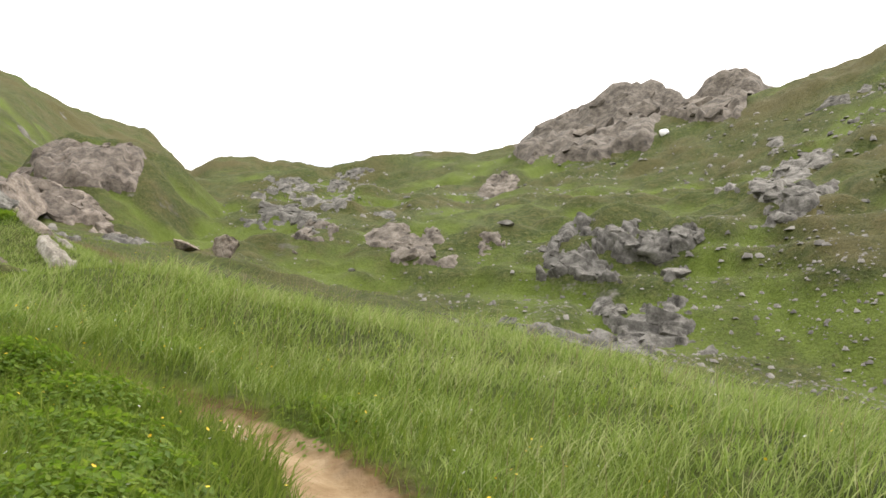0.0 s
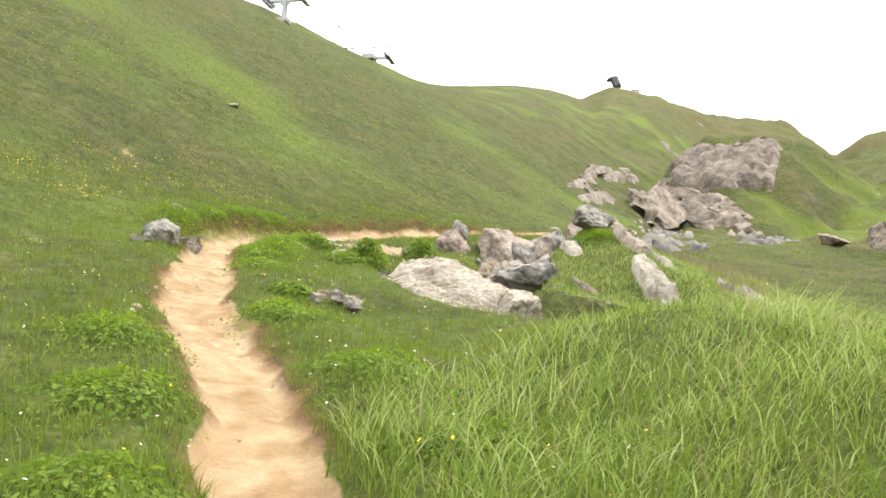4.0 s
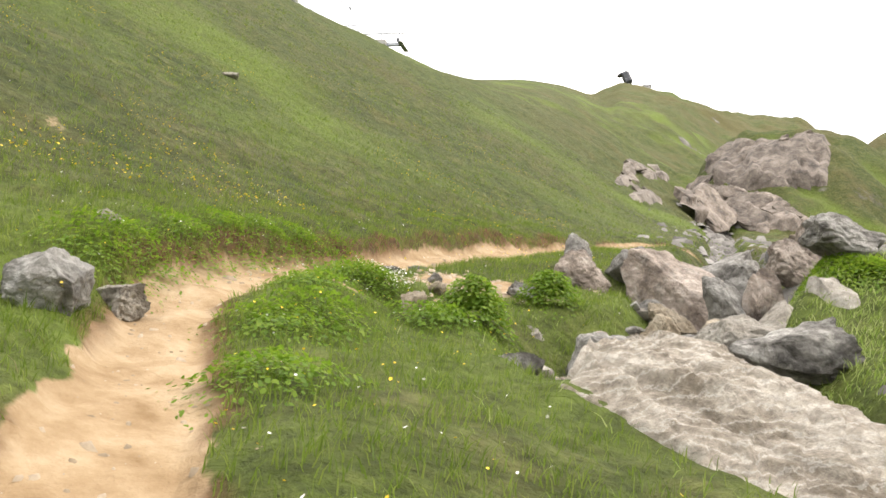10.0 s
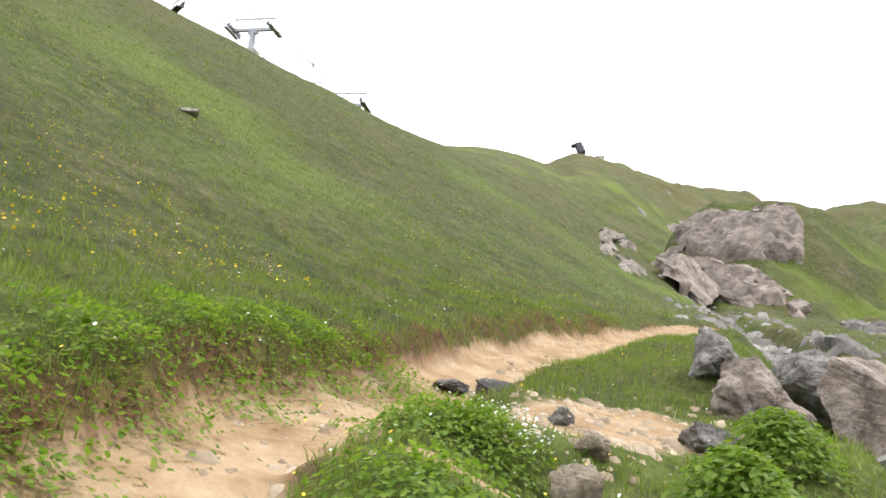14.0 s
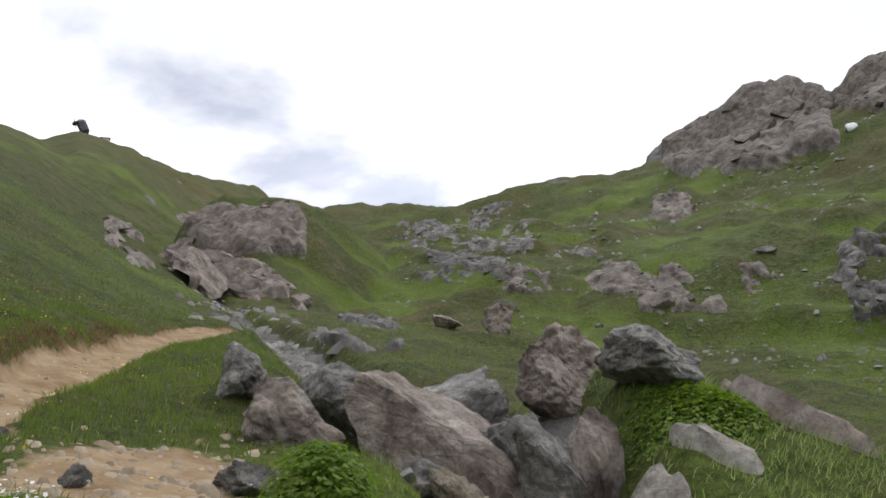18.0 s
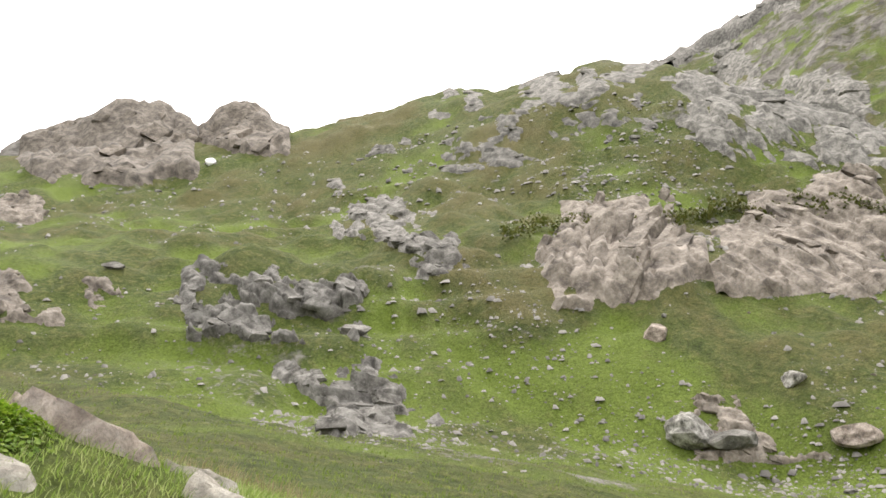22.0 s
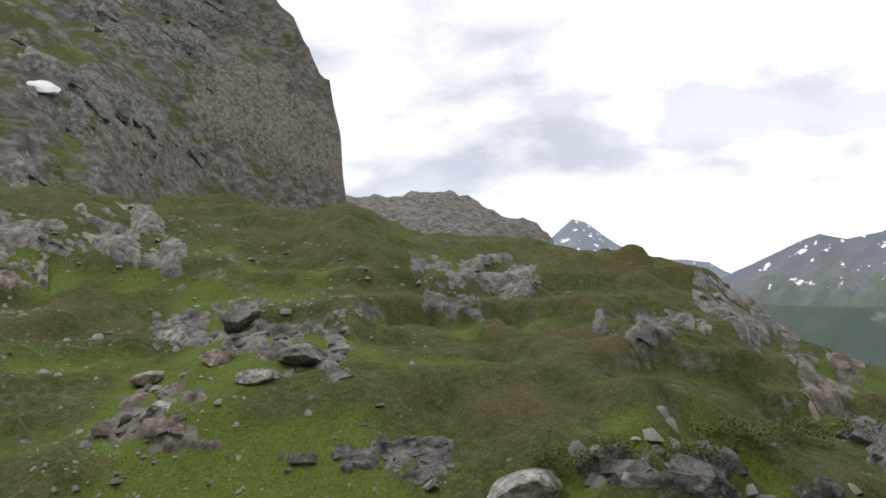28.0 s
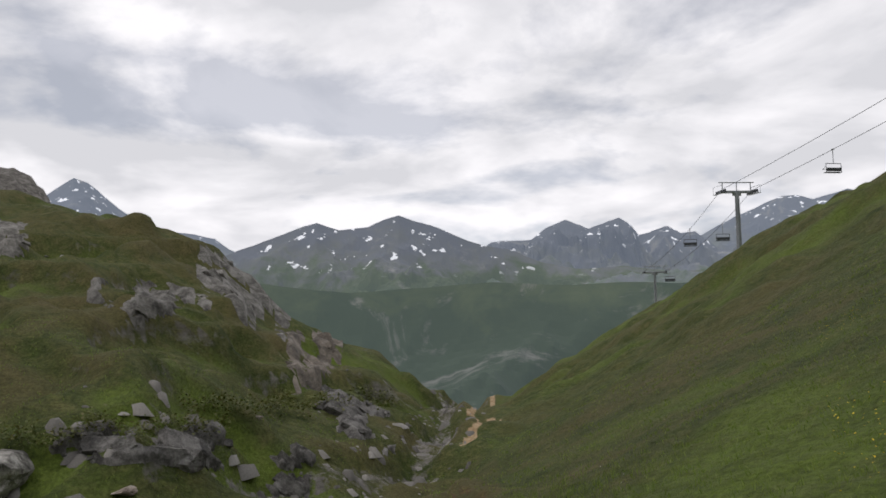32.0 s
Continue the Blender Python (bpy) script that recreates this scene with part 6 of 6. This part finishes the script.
herb(-14.35, 13.9, 0.55, 0.2, 900, 0.018, "herb", "low leafy herb on the slope below the trail", 6)
for i, (x, y) in enumerate([(-1.7, 4.3), (-2.1, 4.9), (-1.5, 3.6), (-2.6, 5.6), (-3.3, 6.0), (-2.9, 4.9), (-4.2, 6.2), (-5.2, 6.6), (-6.8, 7.2), (-8.2, 7.7), (-16.0, 11.6), (-16.6, 12.3), (-17.2, 13.1), (-17.7, 13.8), (-18.1, 14.6), (-15.5, 11.0), (-18.3, 15.5),
                             (-1.2, 6.9), (-3.0, 8.1), (-5.0, 8.6), (-6.6, 9.1), (-9.0, 9.6), (-14.0, 12.4), (-15.0, 12.9), (-12.6, 11.2), (-16.1, 13.9), (-13.8, 11.9)]):
    herb(x, y, 0.62, 0.24 if i < 6 else 0.15, 1700 if i < 6 else 900, 0.016 if i < 6 else 0.015, "herb", "lush patch of bright green leafy herbs" if i < 6 else "low patch of green leafy herbs", 20 + i)


def flowers(name, label, x, y, tall, size, mat, rng):
    """Small open flowers: five-sided cups that stand in the grass."""
    n = len(x)
    z = ground_z(x, y) + tall
    a = rng.uniform(0, 2 * np.pi, n)
    v = np.empty((n, 6, 3))
    v[:, 0] = np.stack([x, y, z - size * 0.3], 1)
    tx, ty = rng.normal(0, 0.4, n), rng.normal(0, 0.4, n)
    for i in range(5):
        dx, dy = np.cos(a + i * 1.2566) * size, np.sin(a + i * 1.2566) * size
        v[:, i + 1] = np.stack([x + dx, y + dy, z + dx * tx + dy * ty], 1)
    tri = np.array([(0, 1, 2), (0, 2, 3), (0, 3, 4), (0, 4, 5), (0, 5, 1)])
    f = (tri[None] + 6 * np.arange(n)[:, None, None]).reshape(-1, 3)
    return tagged(new(name, mesh_from(name, v.reshape(-1, 3), f, mat)), label, "flowers", kind="stuff")


def build_flowers():
    rng = np.random.default_rng(11)
    n = 16000
    r = 3 + 26 * rng.random(n)
    az = rng.uniform(35, 200, n)
    x, y = SX - r * np.sin(np.radians(az)), SY + r * np.cos(np.radians(az))
    ok, d, side = keep_grass(x, y)
    ok &= (vnoise(x * 0.35, y * 0.35, 77) > 0.1)
    flowers("yellow_flowers", "small yellow flowers dotted over the meadow", x[ok], y[ok], rng.uniform(0.12, 0.22, int(ok.sum())), rng.uniform(0.008, 0.017, int(ok.sum())), YELLOW, rng)
    near = [p for p in TRAIL if p[1] > 0 and p[1] < 20]
    x, y = along_line(near, 900, 1.8, rng)
    ok, d, side = keep_grass(x, y)
    flowers("yellow_flowers", "yellow flowers in the grass beside the trail", x[ok], y[ok], rng.uniform(0.14, 0.3, int(ok.sum())), rng.uniform(0.006, 0.011, int(ok.sum())), YELLOW, rng)
    x, y = along_line(near, 700, 2.0, rng)
    ok, d, side = keep_grass(x, y)
    flowers("white_flowers", "tiny white flowers in the grass beside the trail", x[ok], y[ok], rng.uniform(0.1, 0.22, int(ok.sum())), rng.uniform(0.006, 0.012, int(ok.sum())), WHITE, rng)
    x, y = rng.normal(-16.0, 0.16, 160), rng.normal(14.6, 0.16, 160)
    flowers("white_flowers", "clump of tiny white flowers by the trail", x, y, rng.uniform(0.1, 0.2, 160), rng.uniform(0.008, 0.014, 160), WHITE, rng)


build_flowers()

# ---- the chair lift ----


def plain(name, col, rough=0.5, metal=0.0, vary=0.15):
    m, tr, p, L = material(name)
    pos = tr.nodes.new("ShaderNodeNewGeometry").outputs["Position"]
    c = ramp(tr, (0.3, tuple(v * (1 - vary) for v in col)), (0.7, tuple(v * (1 + vary) for v in col)))
    L(noise_at(tr, pos, 3.0, 6, 0.65), c.inputs[0])
    L(c.outputs[0], p.inputs["Base Color"])
    p.inputs["Roughness"].default_value, p.inputs["Metallic"].default_value = rough, metal
    return m


STEEL = plain("galvanised_steel", (0.30, 0.32, 0.34), 0.5, 0.6)
DARK_STEEL = plain("dark_steel", (0.07, 0.075, 0.085), 0.55, 0.4)
CONCRETE = plain("concrete", (0.40, 0.39, 0.37), 0.9)
SEAT = plain("seat_padding", (0.04, 0.045, 0.05), 0.7)
SNOW = plain("old_snow", (0.80, 0.81, 0.82), 0.8, 0.0, 0.06)


def tube(bm, a, b, r0, r1=None, sides=10):
    a, b = Vector(a), Vector(b)
    d = b - a
    m = Matrix.Translation((a + b) / 2) @ d.to_track_quat("Z", "Y").to_matrix().to_4x4()
    bmesh.ops.create_cone(bm, cap_ends=True, segments=sides, radius1=r0, radius2=r0 if r1 is None else r1, depth=d.length, matrix=m)
    return bm


def beam(bm, centre, size, bevel=0.02):
    g = bmesh.ops.create_cube(bm, size=1.0, matrix=Matrix.Translation(centre) @ Matrix.Diagonal((*size, 1)))
    e = list({e for v in g["verts"] for e in v.link_edges})
    bmesh.ops.bevel(bm, geom=e, offset=bevel, segments=1, affect="EDGES")
    return bm


def make_pylon(name, x, y, turn, tall, size=1.0):
    """A lift pylon: mast, crossarm, sheave trains and maintenance gantry, the line running along its y axis."""
    root = new(name)
    g = float(ground_z(x, y)[0])
    root.matrix_world = pose(x, y, g, 0, 0, turn) @ Matrix.Scale(size, 4)
    top, tall = g + tall, tall / size
    part("foundation", beam(bmesh.new(), (0, 0, 0.15), (1.6, 1.6, 0.7), 0.05), CONCRETE, root, "concrete foundation block")
    part("mast", tube(bmesh.new(), (0, 0, 0.3), (0, 0, tall), 0.42, 0.30, 18), STEEL, root, "tapered galvanised steel mast")
    bm = bmesh.new()
    beam(bm, (0, 0, tall), (5.6, 0.36, 0.42), 0.04)
    beam(bm, (0, 0, tall - 0.4), (1.4, 0.3, 0.4), 0.05)
    part("crossarm", bm, STEEL, root)
    for sx in (-2.6, 2.6):
        bm = bmesh.new()
        beam(bm, (sx, 0, tall - 0.15), (0.16, 3.6, 0.22))
        train = part("sheave_train", bm, DARK_STEEL, root, "dark row of guide wheels")
        for k in range(6):
            w = bmesh.new()
            tube(w, (sx - 0.06, -1.5 + 0.6 * k, tall + 0.05), (sx + 0.06, -1.5 + 0.6 * k, tall + 0.05), 0.24, None, 14)
            part("sheave", w, DARK_STEEL, train)
        bm = bmesh.new()
        for yy in (-1.6, 1.6):
            tube(bm, (sx + 0.5 * (1 if sx > 0 else -1), yy, tall - 0.2), (sx + 0.5 * (1 if sx > 0 else -1), yy, tall + 0.9), 0.025)
        tube(bm, (sx + 0.5 * (1 if sx > 0 else -1), -1.7, tall + 0.9), (sx + 0.5 * (1 if sx > 0 else -1), 1.7, tall + 0.9), 0.03)
        beam(bm, (sx + 0.35 * (1 if sx > 0 else -1), 0, tall - 0.3), (0.5, 3.4, 0.05), 0.01)
        part("catwalk", bm, STEEL, root)
    bm = bmesh.new()
    for sx in (-2.4, 0.0, 2.4):
        tube(bm, (sx, 0, tall), (sx * 0.95, 0, tall + 1.5), 0.07)
    tube(bm, (-2.9, 0, tall + 1.5), (2.9, 0, tall + 1.5), 0.09)
    part("gantry", bm, STEEL, root, "lifting gantry above the crossarm")
    bm = bmesh.new()
    for s in (-0.2, 0.2):
        tube(bm, (s, 0.45, 0.6), (s, 0.40, tall), 0.025, None, 6)
    for k in range(int(tall / 0.4)):
        tube(bm, (-0.2, 0.44, 0.8 + 0.4 * k), (0.2, 0.44, 0.8 + 0.4 * k), 0.015, None, 6)
    part("ladder", bm, STEEL, root)
    tagged(root, "grey steel chair-lift pylon standing on the grassy hillside", "lift pylon", "pylons of the chair lift")
    return root, top


LINE = [(*at_az(-150.3, 205), 13.7), (*at_az(-155.8, 135), 23.0), (-78.0, -30.0, 9.0), (-71.65, 42.8, 38.1), (*at_az(54.5, 92), 42.6)]
TOPS = []
for i, (x, y, tall) in enumerate(LINE):
    j = min(i + 1, len(LINE) - 1)
    k = max(i - 1, 0)
    turn = math.degrees(math.atan2(-(LINE[j][0] - LINE[k][0]), LINE[j][1] - LINE[k][1]))
    turn = 34.0 if i == 3 else turn  # the line bends here towards the station
    if tall > 13:  # given as the height of the crossarm
        tall = tall - float(ground_z(x, y)[0])
    size = 0.7 if i == 3 else 1.0
    root, top = make_pylon("lift_pylon", x, y, turn, tall, size)
    c, s = math.cos(radians(turn)), math.sin(radians(turn))
    TOPS.append([Vector((x + sx * c, y + sx * s, top + 0.3 * size)) for sx in (-2.6 * size, 2.6 * size)])


_x, _y = at_az(36.5, 316)
TOPS.append([Vector((_x + d, _y + d, float(ground_z(_x, _y)[0]) + 4.5)) for d in (-2.0, 2.0)])


def cable_point(side, i, k):
    a, b = TOPS[i][side], TOPS[i + 1][side]
    p = a.lerp(b, k)
    p.z -= 4 * 0.018 * (b - a).length * k * (1 - k)
    return p


for side in (0, 1):
    for i in range(len(TOPS) - 1):
        cu = bpy.data.curves.new("lift_cable", "CURVE")
        cu.dimensions, cu.bevel_depth, cu.bevel_resolution = "3D", 0.035, 1
        sp = cu.splines.new("POLY")
        sp.points.add(24)
        for k in range(25):
            sp.points[k].co = (*cable_point(side, i, k / 24), 1)
        cu.materials.append(DARK_STEEL)
        tagged(new("lift_cable", cu), "dark steel haul rope of the chair lift", "cable", "ropes of the chair lift")


def make_chair():
    """A four-seat chair: grip, hanger, seat, back, bar and footrest; its grip is at the origin."""
    root = new("lift_chair")
    bm = bmesh.new()
    tube(bm, (0, 0, 0), (0, 0, -1.9), 0.05)
    beam(bm, (0, 0, 0.02), (0.16, 0.5, 0.2), 0.03)
    part("hanger", bm, STEEL, root)
    bm = bmesh.new()
    tube(bm, (-1.15, 0, -1.9), (1.15, 0, -1.9), 0.05)
    for s in (-1.15, 1.15):
        tube(bm, (s, 0, -1.9), (s, 0.05, -3.1), 0.04)
        tube(bm, (s, 0.05, -3.1), (s, -0.55, -3.1), 0.04)
    part("frame", bm, DARK_STEEL, root)
    part("seat", beam(bmesh.new(), (0, -0.25, -3.08), (2.2, 0.55, 0.12), 0.04), SEAT, root)
    part("backrest", beam(bmesh.new(), (0, 0.06, -2.72), (2.2, 0.1, 0.5), 0.04), SEAT, root)
    bm = bmesh.new()
    tube(bm, (-1.15, -0.75, -2.6), (1.15, -0.75, -2.6), 0.035)
    for s in (-1.15, 1.15):
        tube(bm, (s, 0.0, -2.3), (s, -0.75, -2.6), 0.03)
    part("safety_bar", bm, STEEL, root)
    return tagged(root, "empty dark chair hanging from the lift rope", "lift chair", "chairs of the chair lift")


CHAIR = make_chair()


def hang(side, i, k, first=False):
    p = cable_point(side, i, k)
    d = cable_point(side, i, min(k + 0.02, 1)) - cable_point(side, i, max(k - 0.02, 0))
    m = pose(*p, 0, 0, math.degrees(math.atan2(-d.x, d.y)))
    if first:
        CHAIR.matrix_world = m
        return CHAIR
    return copy_thing(CHAIR, m)


def rope_at(side, i, az):
    """How far along a span its rope passes the bearing."""
    ks = np.linspace(0.01, 0.99, 300)
    p = [cable_point(side, i, k) for k in ks]
    a = np.degrees(np.arctan2([-(q.x - SX) for q in p], [q.y - SY for q in p]))
    return float(ks[np.argmin(np.abs((a - az + 180) % 360 - 180))])


hang(0, 1, rope_at(0, 1, -161.7), True)
for side, i, az in ((0, 0, -154.8), (1, 0, -152.7), (0, 0, -151.3), (1, 2, 67.0), (0, 2, 80.2), (0, 3, 59.0), (1, 3, 57.0), (1, 1, 189.0), (0, 1, 171.0), (1, 2, 100.0)):
    hang(side, i, rope_at(side, i, az))


def make_station():
    """The top station of the lift on the knoll, far off: dark machinery on a stalk, with a gangway and a hut."""
    p, r = on_land(36.6, 19.3)
    x, y = at_az(36.5, 318)
    g = float(ground_z(x, y)[0])
    root = new("lift_station")
    root.matrix_world = pose(x, y, g - 0.4, 0, 0, 35) @ Matrix.Diagonal((1.3, 1.3, 1.3, 1))

    part("column", tube(bmesh.new(), (0.3, 0, -1.0), (0.1, 0, 1.6), 0.9, 0.7, 14), CONCRETE, root)
    bm = bmesh.new()
    beam(bm, (0, 0, 0), (2.5, 3.2, 3.9), 0.5)
    bmesh.ops.transform(bm, matrix=pose(-0.1, 0, 2.9, 0, -24, 0), verts=bm.verts)
    part("machine_housing", bm, DARK_STEEL, root, "dark leaning machine housing")
    bm = bmesh.new()
    tube(bm, (-1.6, 0, 3.9), (-1.75, 0, 4.3), 1.5, None, 24)
    part("bullwheel", bm, DARK_STEEL, root)
    bm = bmesh.new()
    for s in (-2.6, -1.4, -0.2):
        tube(bm, (s + 0.5, 0.3, 2.6), (s, 0.3, 5.4), 0.09, None, 6)
    for h in (4.0, 4.7, 5.4):
        tube(bm, (-2.8 + (5.4 - h) * 0.2, 0.3, h), (0.0, 0.3, h), 0.08, None, 6)
    part("gantry", bm, DARK_STEEL, root)
    tagged(root, "dark top station of the chair lift on a grassy knoll", "lift station")
    x, y = at_az(35.1, 318)
    hut = new("hut")
    hut.matrix_world = pose(x, y, float(ground_z(x, y)[0]) - 0.4, 0, 0, 35)
    part("wall", beam(bmesh.new(), (0, 0, 0.9), (3.4, 2.6, 1.8), 0.04), CONCRETE, hut)
    part("roof", beam(bmesh.new(), (0, 0, 1.9), (3.8, 3.0, 0.25), 0.04), DARK_STEEL, hut)
    tagged(hut, "small grey lift hut on the knoll", "hut")


make_station()

# ---- snow left in hollows ----


def snow_patch(az, el, w, h, seed):
    """A thick drift that lies on the rocks."""
    p, r = on_land(az, el)
    rnd = random.Random(seed)
    s = r * radians(1)
    me = rock_mesh(seed, 3, 3, 0.7, 0.9, 0.2)
    for f in me.polygons:
        f.use_smooth = True
    me.materials.append(SNOW)
    ob = new("snow_patch", me)
    ob.matrix_world = Matrix.Translation(p) @ pose(0, 0, 0, 0, 0, az) @ pose(0, 0, 0, 40, rnd.uniform(-10, 10) + 14, 0) @ Matrix.Diagonal((w * s / 2, h * s * 0.8, 0.8, 1))
    return tagged(ob, "small patch of old white snow among the rocks", "snow", "snow patches")


snow_patch(-75.2, 18.8, 2.7, 1.2, 1)
snow_patch(-16.6, 17.8, 0.9, 0.5, 2)
